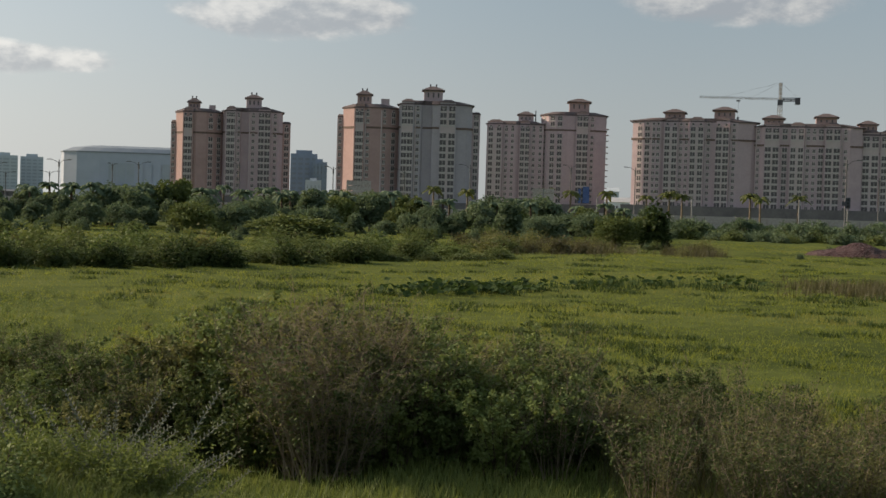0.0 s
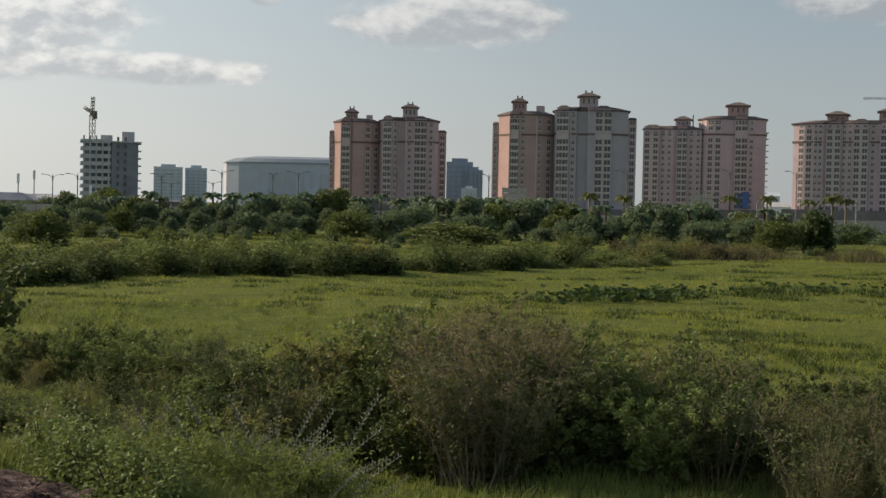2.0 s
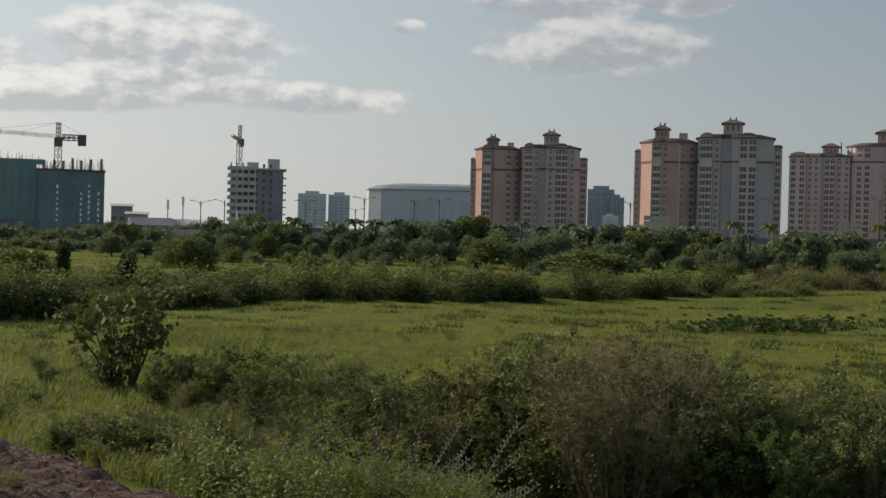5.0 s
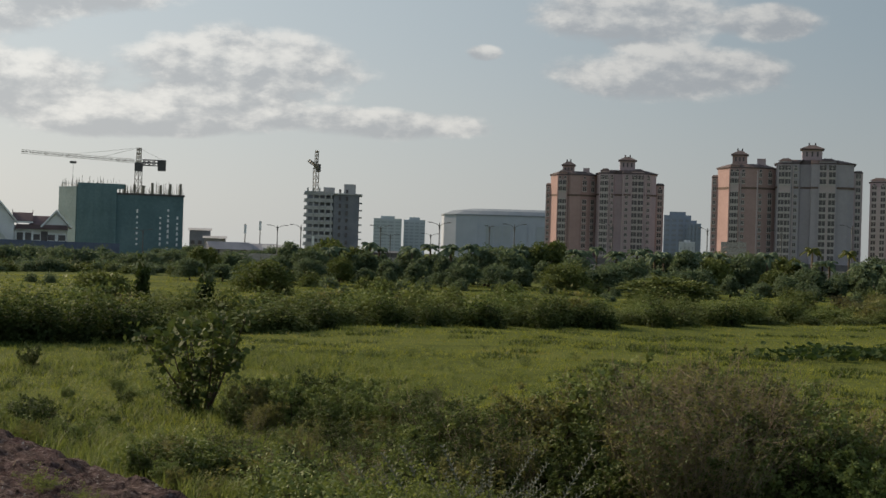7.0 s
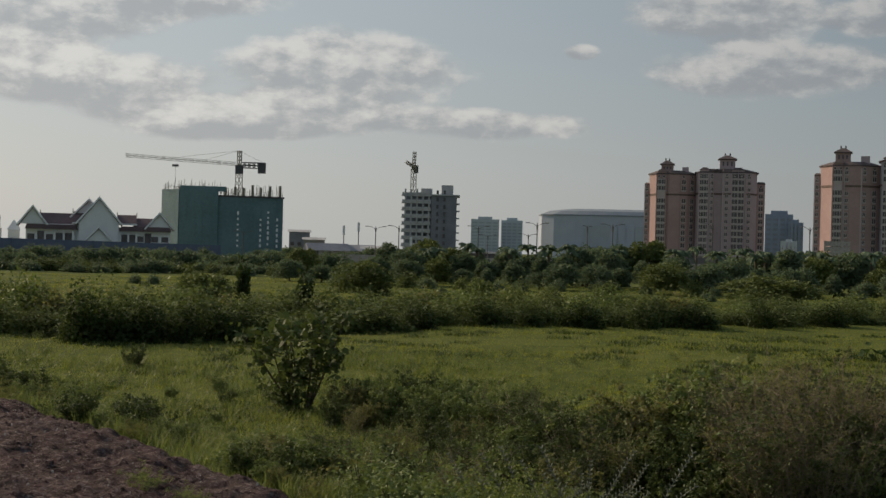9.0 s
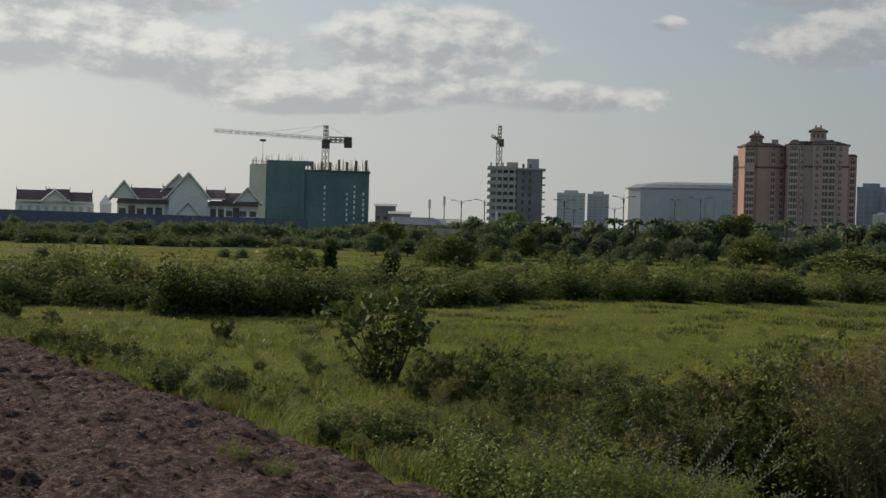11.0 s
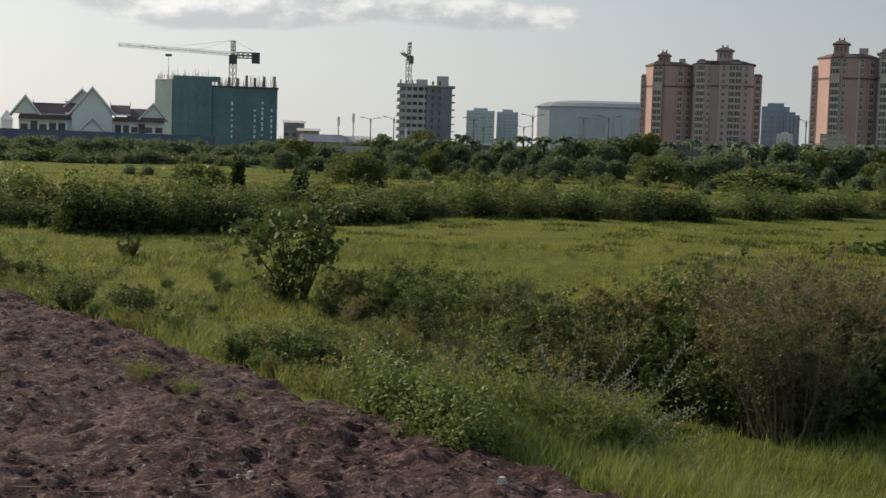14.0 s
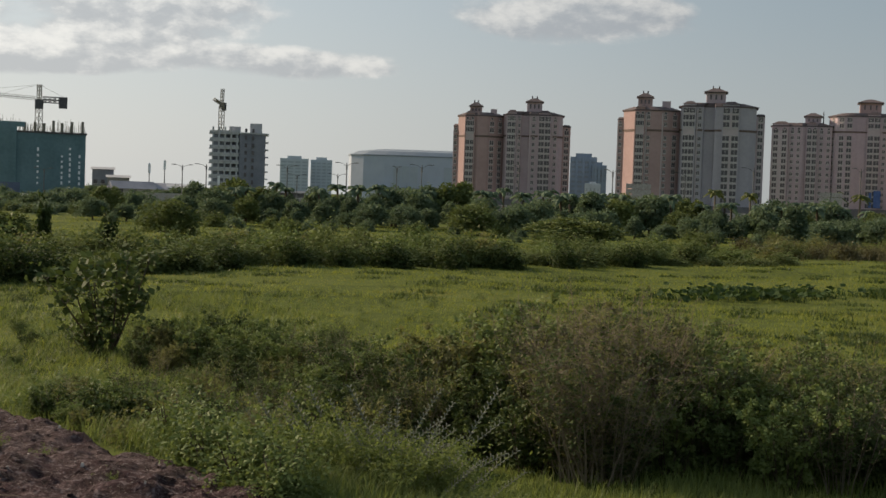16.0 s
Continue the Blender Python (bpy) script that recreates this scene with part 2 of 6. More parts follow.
# ---- mesh helpers ----
class Build:
    """Vertices, faces and material slots gathered for one mesh."""

    def __init__(self):
        self.v, self.f, self.m = [], [], []

    def face(self, points, slot=0):
        i = len(self.v)
        self.v += [tuple(p) for p in points]
        self.f.append(tuple(range(i, i + len(points))))
        self.m.append(slot)

    def box(self, x0, x1, y0, y1, z0, z1, slot=0):
        i = len(self.v)
        self.v += [(x, y, z) for z in (z0, z1) for x, y in ((x0, y0), (x1, y0), (x1, y1), (x0, y1))]
        for q in ((3, 2, 1, 0), (4, 5, 6, 7), (0, 1, 5, 4), (1, 2, 6, 5), (2, 3, 7, 6), (3, 0, 4, 7)):
            self.f.append(tuple(i + k for k in q))
            self.m.append(slot)
        return self

    def prism(self, ring, z0, z1, scale=1.0, slot=0, lower=1.0):
        """A ring of (x, y) raised from z0 to z1, its upper end scaled about its middle."""
        n, i = len(ring), len(self.v)
        cx, cy = sum(p[0] for p in ring) / n, sum(p[1] for p in ring) / n
        for z, s in ((z0, lower), (z1, scale)):
            self.v += [(cx + (x - cx) * s, cy + (y - cy) * s, z) for x, y in ring]
        for k in range(n):
            self.f.append((i + k, i + (k + 1) % n, i + n + (k + 1) % n, i + n + k))
            self.m.append(slot)
        self.f.append(tuple(i + k for k in range(n))[::-1])
        self.f.append(tuple(i + n + k for k in range(n)))
        self.m += [slot, slot]
        return self

    def tube(self, points, radii, sides=5, slot=0):
        """A tapered tube along points."""
        i = len(self.v)
        pts = [Vector(p) for p in points]
        for k, p in enumerate(pts):
            d = (pts[min(k + 1, len(pts) - 1)] - pts[max(k - 1, 0)]).normalized()
            a = d.orthogonal().normalized()
            b = d.cross(a)
            for s in range(sides):
                w = 2 * math.pi * s / sides
                self.v.append(tuple(p + (a * math.cos(w) + b * math.sin(w)) * radii[k]))
        for k in range(len(pts) - 1):
            for s in range(sides):
                t = (s + 1) % sides
                self.f.append((i + k * sides + s, i + k * sides + t, i + (k + 1) * sides + t, i + (k + 1) * sides + s))
                self.m.append(slot)
        self.f.append(tuple(i + (len(pts) - 1) * sides + s for s in range(sides)))
        self.m.append(slot)
        return self

    def data(self, name, mats, tidy=True):
        me = bpy.data.meshes.new(name)
        me.from_pydata(self.v, [], self.f)
        for m in mats if isinstance(mats, (list, tuple)) else [mats]:
            me.materials.append(m)
        if any(self.m):
            me.polygons.foreach_set("material_index", self.m)
        if tidy:
            bm = bmesh.new()
            bm.from_mesh(me)
            bmesh.ops.recalc_face_normals(bm, faces=bm.faces)
            bm.to_mesh(me)
            bm.free()
        me.update()
        return me


def part(name, build, mats, parent=None, label="", at=None):
    """Links what was built as one mesh object, under a thing if one is given."""
    me = build if isinstance(build, bpy.types.Mesh) else build.data(name, mats)
    ob = new(name, me)
    if parent is not None:
        ob.parent = parent
    if at is not None:
        ob.matrix_basis = at
    if label:
        tagged(ob, label)
    return ob


def thing(name, m, label, category, group="", kind=""):
    ob = new(name)
    ob.matrix_basis = m
    return tagged(ob, label, category, group, kind)


def facing(az, d, turn=0.0, z=0.0, side=0.0):
    """A place on that bearing, x to the right as seen from the camera's foot, y away from it."""
    p = bearing(az, d, z)
    return pose(p.x, p.y, z, 0, 0, -az + turn) @ Matrix.Translation((side, 0, 0))


def polygons_mesh(name, v, sides, mat):
    """One mesh of separate polygons with that many sides each."""
    me = bpy.data.meshes.new(name)
    me.vertices.add(len(v))
    me.vertices.foreach_set("co", v.ravel())
    me.loops.add(len(v))
    me.loops.foreach_set("vertex_index", np.arange(len(v)))
    me.polygons.add(len(v) // sides)
    me.polygons.foreach_set("loop_start", np.arange(0, len(v), sides))
    me.materials.append(mat)
    me.update(calc_edges=True)
    return me


def blades_mesh(name, points, heights, widths, lean, mat, rng, bend=0.35, simple=False):
    """Grass blades, each of three triangles in one strip that bends over."""
    n = len(points)
    turn = rng.uniform(0, 2 * np.pi, n)
    way = np.stack([np.cos(turn), np.sin(turn), np.zeros(n)], 1)
    across = np.stack([-np.sin(turn), np.cos(turn), np.zeros(n)], 1) * widths[:, None] * 0.5
    tip = way * (lean * heights)[:, None]
    up = np.array([0, 0, 1.0])
    if simple:
        v = np.stack([points - across, points + across, points + tip + up * heights[:, None]], 1).reshape(-1, 3)
        return polygons_mesh(name, v, 3, mat)
    mid = points + tip * bend + up * (heights * 0.55)[:, None]
    v = np.stack([points - across, points + across, mid + across * 0.75, mid - across * 0.75, points + tip + up * heights[:, None]], 1).reshape(-1, 3)
    k = np.arange(n)[:, None] * 5
    quads = k + np.array([0, 1, 2, 3])
    tris = k + np.array([3, 2, 4])
    me = bpy.data.meshes.new(name)
    me.vertices.add(len(v))
    me.vertices.foreach_set("co", v.ravel())
    loops = np.concatenate([quads, tris], 1).ravel()
    me.loops.add(len(loops))
    me.loops.foreach_set("vertex_index", loops)
    starts = (np.arange(n)[:, None] * 7 + np.array([0, 4])).ravel()
    me.polygons.add(2 * n)
    me.polygons.foreach_set("loop_start", starts)
    me.materials.append(mat)
    me.update(calc_edges=True)
    return me


def leaves_mesh(name, points, sizes, mat, rng, flat=0.3, long=1.8, simple=False):
    """Diamond-shaped leaves, folded a little along the middle, at random turns; three-cornered where they are far off."""
    n = len(points)
    a = rng.normal(size=(n, 3))
    a[:, 2] *= 0.7
    a /= np.linalg.norm(a, axis=1)[:, None]
    b = rng.normal(size=(n, 3))
    b[:, 2] *= flat
    b -= a * (a * b).sum(1)[:, None]
    b /= np.linalg.norm(b, axis=1)[:, None]
    c = np.cross(a, b)
    s = sizes[:, None] * 0.5
    if simple:
        v = np.stack([points - a * s * long, points + b * s * 1.25 + a * s * 0.5, points - b * s * 1.25 + a * s * 0.7], 1).reshape(-1, 3)
        return polygons_mesh(name, v, 3, mat)
    v = np.stack([points - a * s * long, points + b * s + c * s * 0.25, points + a * s * long, points - b * s + c * s * 0.25], 1).reshape(-1, 3)
    return polygons_mesh(name, v, 4, mat)


def smooth(lo, hi, v):
    t = np.clip((v - lo) / (hi - lo), 0, 1)
    return t * t * (3 - 2 * t)


# the dirt track runs straight past the camera; ACROSS grows from it towards the meadow
ALONG, ACROSS, EDGE = Vector((-0.58, 0.815, 0)), Vector((0.815, 0.58, 0)), 6.2


def ground_z(x, y):
    """Height of the ground: a track on a low bank, then the meadow."""
    s = ACROSS.x * x + ACROSS.y * y
    z = 1.0 * (1 - smooth(EDGE + 0.2, EDGE + 4.2, s))
    far = np.hypot(x, y)
    roll = 0.07 * np.sin(x * 0.21 + 1.3 * np.sin(y * 0.13)) + 0.06 * np.sin(y * 0.33 + 2.0 * np.sin(x * 0.09))
    return z + roll * smooth(EDGE + 2, EDGE + 8, s) * (1 - smooth(150, 260, far))


def gz(p):
    return float(ground_z(np.float64(p[0]), np.float64(p[1])))


# ---- ground ----
def build_ground():
    rings = [0.0] + list(np.geomspace(1.5, 4200, 170))
    angles = np.concatenate([np.arange(-42, 52, 0.5), np.arange(52, 318, 7.0)])
    r, a = np.meshgrid(np.array(rings), np.radians(angles), indexing="ij")
    x, y = r * np.sin(a), r * np.cos(a)
    z = ground_z(x, y)
    m = len(angles)
    v = np.stack([x, y, z], -1).reshape(-1, 3)
    f = [(i * m + k, (i + 1) * m + k, (i + 1) * m + (k + 1) % m, i * m + (k + 1) % m) for i in range(len(rings) - 1) for k in range(m)]
    me = bpy.data.meshes.new("ground")
    me.from_pydata(v.tolist(), [], f)
    me.materials.append(GROUND)
    bm = bmesh.new()
    bm.from_mesh(me)
    bmesh.ops.remove_doubles(bm, verts=bm.verts, dist=0.0005)
    bmesh.ops.recalc_face_normals(bm, faces=bm.faces)
    bm.to_mesh(me)
    bm.free()
    me.polygons.foreach_set("use_smooth", [True] * len(me.polygons))
    return tagged(new("ground", me), "flat green meadow ground reaching the horizon", "ground", kind="structure")


def track_z(u, s):
    """Height of the churned dirt, u metres along the track and s metres towards the meadow."""
    p = ALONG * u + ACROSS * s
    rim = EDGE + 0.30 * noise.noise((u * 0.5, 3.1, 0)) + 0.16 * noise.noise((u * 1.9, 7.7, 0))
    clod = 0.065 * noise.fractal((p.x * 1.1, p.y * 1.1, 0), 0.9, 2.1, 3) + 0.07 * max(noise.noise((p.x * 2.7, p.y * 2.7, 2.0)), -0.15)
    clod += 0.06 * abs(noise.noise((p.x * 5.1, p.y * 3.1, 5.0))) + 0.045 * noise.noise((p.x * 8.0, p.y * 6.5, 8.0))
    rut = -0.05 * math.exp(-((s - 3.4 - 0.2 * math.sin(u * 0.4)) / 0.35) ** 2) - 0.05 * math.exp(-((s - 1.6) / 0.35) ** 2)
    drop = min(max((s - rim + 0.25) / 0.35, 0), 1)
    return gz(p) + 0.13 + clod * (1 - 0.5 * drop) + rut - 0.30 * drop * drop


def build_track():
    """The churned red dirt of the track, with clods and ruts."""
    us, ss = np.arange(4, 36, 0.06), np.arange(-3.5, 7.0, 0.06)
    v, f = [], []
    for u in us:
        for s in ss:
            p = ALONG * u + ACROSS * s
            v.append((p.x, p.y, track_z(u, s)))
    m = len(ss)
    for i in range(len(us) - 1):
        for k in range(m - 1):
            f.append((i * m + k, (i + 1) * m + k, (i + 1) * m + k + 1, i * m + k + 1))
    me = bpy.data.meshes.new("dirt_track")
    me.from_pydata(v, [], f)
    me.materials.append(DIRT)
    bm = bmesh.new()
    bm.from_mesh(me)
    bmesh.ops.recalc_face_normals(bm, faces=bm.faces)
    bm.to_mesh(me)
    bm.free()
    me.polygons.foreach_set("use_smooth", [True] * len(me.polygons))
    base = Build()
    base.prism([tuple((ALONG * u + ACROSS * s).xy) for u, s in ((-40, -9), (4.3, -9), (4.3, EDGE - 0.2), (-40, EDGE - 0.2))], 1.0, 1.14)
    base.prism([tuple((ALONG * u + ACROSS * s).xy) for u, s in ((4.3, -9), (60, -9), (60, -3.2), (4.3, -3.2))], 1.0, 1.14)
    tagged(part("dirt_shoulder", base, DIRT), "trodden reddish-brown dirt beside the track", "dirt track", kind="structure")
    return tagged(new("dirt_track", me), "churned reddish-brown bare dirt track with clods", "dirt track", kind="structure")


build_ground()
build_track()


# ---- apartment towers ----
def window_data(name, w, h):
    """A frame standing proud of the wall with a sill below, the pane sunk into it: one closed shape."""
    b = Build()
    e, sill = 0.13, 0.3
    outer = [(-w / 2 - e, -sill), (w / 2 + e, -sill), (w / 2 + e, h + e), (-w / 2 - e, h + e)]
    inner = [(-w / 2, 0), (w / 2, 0), (w / 2, h), (-w / 2, h)]
    rows = [[(x, 0.1, z) for x, z in outer], [(x, -0.18, z) for x, z in outer], [(x, -0.18, z) for x, z in inner], [(x, -0.02, z) for x, z in inner]]
    b.v = [p for row in rows for p in row]
    for k in range(3):
        for i in range(4):
            b.f.append((4 * k + i, 4 * k + (i + 1) % 4, 4 * k + 4 + (i + 1) % 4, 4 * k + 4 + i))
            b.m.append(1)
    b.f += [(12, 13, 14, 15), (3, 2, 1, 0)]
    b.m += [0, 1]
    if w > 1.2:
        b.box(-0.09, 0.09, -0.14, 0.0, 0, h, 1)
        b.box(-w / 2, w / 2, -0.13, 0.01, 0, h * 0.12, 1)
    return b.data(name, [GLASS, FRAME])


WINDOWS = {k: window_data("window_" + k, w, h) for k, w, h in (("wide", 2.75, 2.25), ("plain", 2.15, 2.15), ("slim", 1.25, 1.6), ("tall", 2.7, 2.35), ("attic", 1.0, 0.9))}


def block(tower, points, wall, top, floors, base=4.0, storey=3.0, roof=True, belt=None, rise=2.0):
    """One upright block of a tower. points: (x, y, windows a floor, which window) round its front from left to right; the last closes it."""
    ring = [(p[0], p[1]) for p in points]
    part("wall", Build().prism(ring, 0, top), wall, tower)
    if roof:
        b = Build()
        b.prism(ring, top, top + 0.45, 1.05, 0, 1.05)
        b.prism(ring, top + 0.45, top + 0.45 + rise * 0.75, 0.66, 0, 1.06)
        part("roof", b, ROOF, tower, "dark brown hipped roof")
    if belt:
        part("cornice", Build().prism(ring, belt, belt + 0.9, 1.025, 0, 1.025), CORNICE, tower)
    for (x0, y0, n, kind), (x1, y1, *_) in zip(points, points[1:]):
        if not n:
            continue
        across = Vector((x1 - x0, y1 - y0, 0))
        turn = math.degrees(math.atan2(across.y, across.x))
        long = across.length
        if kind != "slim" and n > 1:
            at = pose(x0, y0, 0, 0, 0, turn)
            part("bay", Build().box(0.25, long - 0.25, -0.8, 0.3, base, top - 2.2), PALE, tower, at=at)
            for e in (0.1, long - 0.55):
                part("corner_pier", Build().box(e, e + 0.45, -1.05, 0.2, base, top - 0.6), wall, tower, at=at)
            for level in range(floors):
                z = base + level * storey
                if z + 3.0 < top - 2.2:
                    part("balcony_ledge", Build().box(0.5, long - 0.5, -1.0, 0.1, z + 0.1, z + 0.42), FRAME, tower, at=at)
            if roof:
                lid = Build().box(0.3, long - 0.3, 0.0, 3.0, top, top + 1.3)
                part("attic", lid, wall, tower, at=at)
                ring2 = [(0.3, 0.0), (long - 0.3, 0.0), (long - 0.3, 3.4), (0.3, 3.4)]
                part("attic_roof", Build().prism(ring2, top + 1.3, top + 2.6, 0.45, 0, 1.16), ROOF, tower, at=at)
        elif kind == "slim":
            at = pose(x0, y0, 0, 0, 0, turn)
            part("pier", Build().box(0.1, 0.6, -0.4, 0.3, base, top - 1.0), PALE, tower, at=at)
        for k in range(n):
            p = Vector((x0, y0, 0)) + across * ((k + 0.5) / n) + Vector((across.y, -across.x, 0)) / long * (0.8 if kind != "slim" and n > 1 else 0.0)
            if roof and n > 0:
                part("attic_opening", WINDOWS["attic"], None, tower, at=pose(p.x, p.y, top - 1.5, 0, 0, turn))
            for level in range(floors):
                z = base + level * storey + 0.8
                if z + 2.4 > top:
                    break
                if belt and abs(z + 0.8 - belt - 0.4) < 1.0:
                    continue
                part("window", WINDOWS[kind], None, tower, at=pose(p.x, p.y, z, 0, 0, turn))


def turret(tower, x, y, w, z0, z1, wall, finials=True):
    """The lift house on a roof, with a pyramid roof and two small finials."""
    t = part("roof_house", Build().box(x - w / 2, x + w / 2, y, y + w, z0, z1), wall, tower)
    b = Build()
    ring = [(x - w / 2, y), (x + w / 2, y), (x + w / 2, y + w), (x - w / 2, y + w)]
    b.prism(ring, z1, z1 + 0.4, 1.22, 0, 1.22)
    b.prism(ring, z1 + 0.4, z1 + 2.2, 0.25, 0, 1.22)
    part("turret_roof", b, ROOF, t)
    for k in (-1, 0, 1):
        part("louvre", Build().box(x + k * w * 0.27 - 0.35, x + k * w * 0.27 + 0.35, y - 0.12, y + 0.1, (z0 + z1) / 2 + 0.3, z1 - 0.9), GLASS, t)
    if finials:
        for k in (-1, 1):
            part("finial", Build().box(x + k * w * 0.16 - 0.3, x + k * w * 0.16 + 0.3, y + w / 2 - 0.3, y + w / 2 + 0.3, z1 + 1.6, z1 + 3.2), ROOF, t)


def tower_pair_first():
    m = facing(9.23, 670)
    t = thing("apartment_building", m @ Matrix.Translation((-28, 0, 0)), "salmon pink twin apartment tower with brown hipped roofs", "apartment building", "apartment towers")
    block(t, [(0.2, 12, 0, ""), (0, 7, 1, "slim"), (2.2, 6, 0, ""), (2.4, 12, 0, "")], PINK, 37.5, 12, roof=True, belt=None, rise=1.2)
    block(t, [(2.2, 12, 0, ""), (2.2, 6, 0, ""), (5.8, 0.9, 2, "plain"), (10.6, 0, 0, ""), (12, -0.8, 0, ""), (16.6, -0.8, 1, "plain"), (20.4, 1.6, 1, "plain"), (24.2, 6.0, 0, ""), (24.2, 12, 0, "")], PINK, 42.5, 13, belt=32.5)
    turret(t, 10.6, 3, 5.6, 42.5, 47.2, PINK)
    part("chimney", Build().box(17.6, 20.6, 3, 6, 42.5, 46.2), ROSE, t)
    block(t, [(24.2, 13, 0, ""), (24.2, 4.5, 0, ""), (25.6, -0.2, 2, "plain"), (30.4, -1.0, 1, "slim"), (32.4, -0.6, 0, ""), (32.6, 0.9, 0, ""), (36.2, 0.9, 0, ""), (36.4, -1.2, 1, "slim"), (40.4, -1.4, 2, "wide"), (46.8, -1.4, 1, "slim"), (50.5, -0.6, 0, ""), (52.3, 1.5, 0, ""), (52.3, 13, 0, "")], ROSE, 43.5, 13, belt=33.2)
    block(t, [(52.3, 13, 0, ""), (52.3, 2.6, 1, "plain"), (56.2, 4.0, 0, ""), (56.2, 13, 0, "")], PINK, 38.6, 12, rise=1.0)
    turret(t, 38.6, 2.5, 7.2, 43.5, 50.0, ROSE)
    part("podium", Build().box(-3, 60, -3, 14, 0, 3.4), PODIUM, t)


def tower_pair_second():
    t = thing("apartment_building", facing(16.43, 625) @ Matrix.Translation((-32.2, 0, 0)), "tall orange and grey twin apartment tower with brown roofs", "apartment building", "apartment towers")
    block(t, [(0.2, 12, 0, ""), (0, 8, 1, "slim"), (2.6, 7, 0, ""), (2.8, 12, 0, "")], PINK, 40.5, 13, rise=1.2)
    block(t, [(2.6, 13, 0, ""), (2.6, 7, 0, ""), (8.0, 0.4, 2, "plain"), (12.6, -0.3, 1, "slim"), (15.2, -0.9, 0, ""), (19.6, -0.9, 1, "slim"), (22.8, 1.2, 1, "plain"), (27.6, 6.0, 0, ""), (27.6, 13, 0, "")], PINK, 44.5, 14, belt=35.4)
    turret(t, 12.0, 3, 6.2, 44.5, 50.4, PINK)
    part("chimney", Build().box(19.5, 23.2, 3, 6, 44.5, 49.0), ROSE, t)
    block(t, [(27.6, 14, 0, ""), (27.6, 4.5, 0, ""), (28.6, 0.4, 2, "wide"), (34.6, -0.8, 1, "slim"), (37.5, -0.6, 0, ""), (38.2, 1.4, 0, ""), (42.4, 1.4, 0, ""), (42.6, -1.4, 0, ""), (45.5, -1.6, 2, "tall"), (53.2, -1.6, 0, ""), (58.0, -0.8, 0, ""), (60.4, 1.2, 0, ""), (60.4, 14, 0, "")], GREYISH, 46.6, 14, belt=36.0)
    block(t, [(60.4, 13, 0, ""), (60.4, 2.6, 1, "plain"), (64.2, 4.2, 0, ""), (64.2, 13, 0, "")], ROSE, 43.2, 13, rise=1.0)
    turret(t, 42.8, 2.5, 8.4, 46.6, 53.2, ROSE)
    part("podium", Build().box(-3, 68, -3, 15, 0, 3.4), PODIUM, t)


def tower_pair_third():
    t = thing("apartment_building", facing(22.07, 715) @ Matrix.Translation((-30.5, 0, 0)), "unfinished rosy grey twin apartment tower with scaffolding on its edge", "apartment building", "apartment towers")
    block(t, [(0, 13, 0, ""), (0, 2.6, 2, "plain"), (8.4, 0.8, 2, "slim"), (14.6, -0.4, 0, ""), (16.6, 0.6, 2, "plain"), (22.2, 0.6, 2, "slim"), (29.0, 1.4, 0, ""), (29.0, 13, 0, "")], ROSE, 44.2, 14)
    turret(t, 19.6, 3, 7.6, 44.2, 49.2, ROSE, False)
    block(t, [(27.6, 14, 0, ""), (27.6, 5.0, 1, "slim"), (31.2, 0.2, 1, "plain"), (35.4, -1.4, 1, "plain"), (38.6, -1.4, 0, ""), (40.6, -0.6, 0, ""), (45.2, 0.2, 2, "wide"), (51.8, 0.2, 1, "slim"), (55.0, 0.4, 0, ""), (60.6, 2.6, 0, ""), (60.6, 14, 0, "")], ROSE, 49.4, 16, belt=41.5)
    turret(t, 46.6, 3, 10.2, 49.4, 56.4, PINK, False)
    for k in range(13):
        part("scaffold_ledge", Build().box(60.6, 61.9, 3, 9, 7 + 3 * k, 7.3 + 3 * k), CORNICE, t)
    part("tarpaulin", Build().box(49.6, 52.9, -1.5, 0.15, 5.2, 13.6), BLUE, t, "blue tarpaulin")
    part("tarpaulin", Build().box(47.4, 48.6, -1.5, 0.25, 5.2, 12.4), BLUE, t, "blue tarpaulin")
    part("podium", Build().box(-3, 66, -3, 15, 0, 4.4), PODIUM, t)
    part("mast", Build().tube([(24.5, 6, 45), (24.5, 6, 52)], [0.35, 0.25], 6), DARK_STEEL, t)


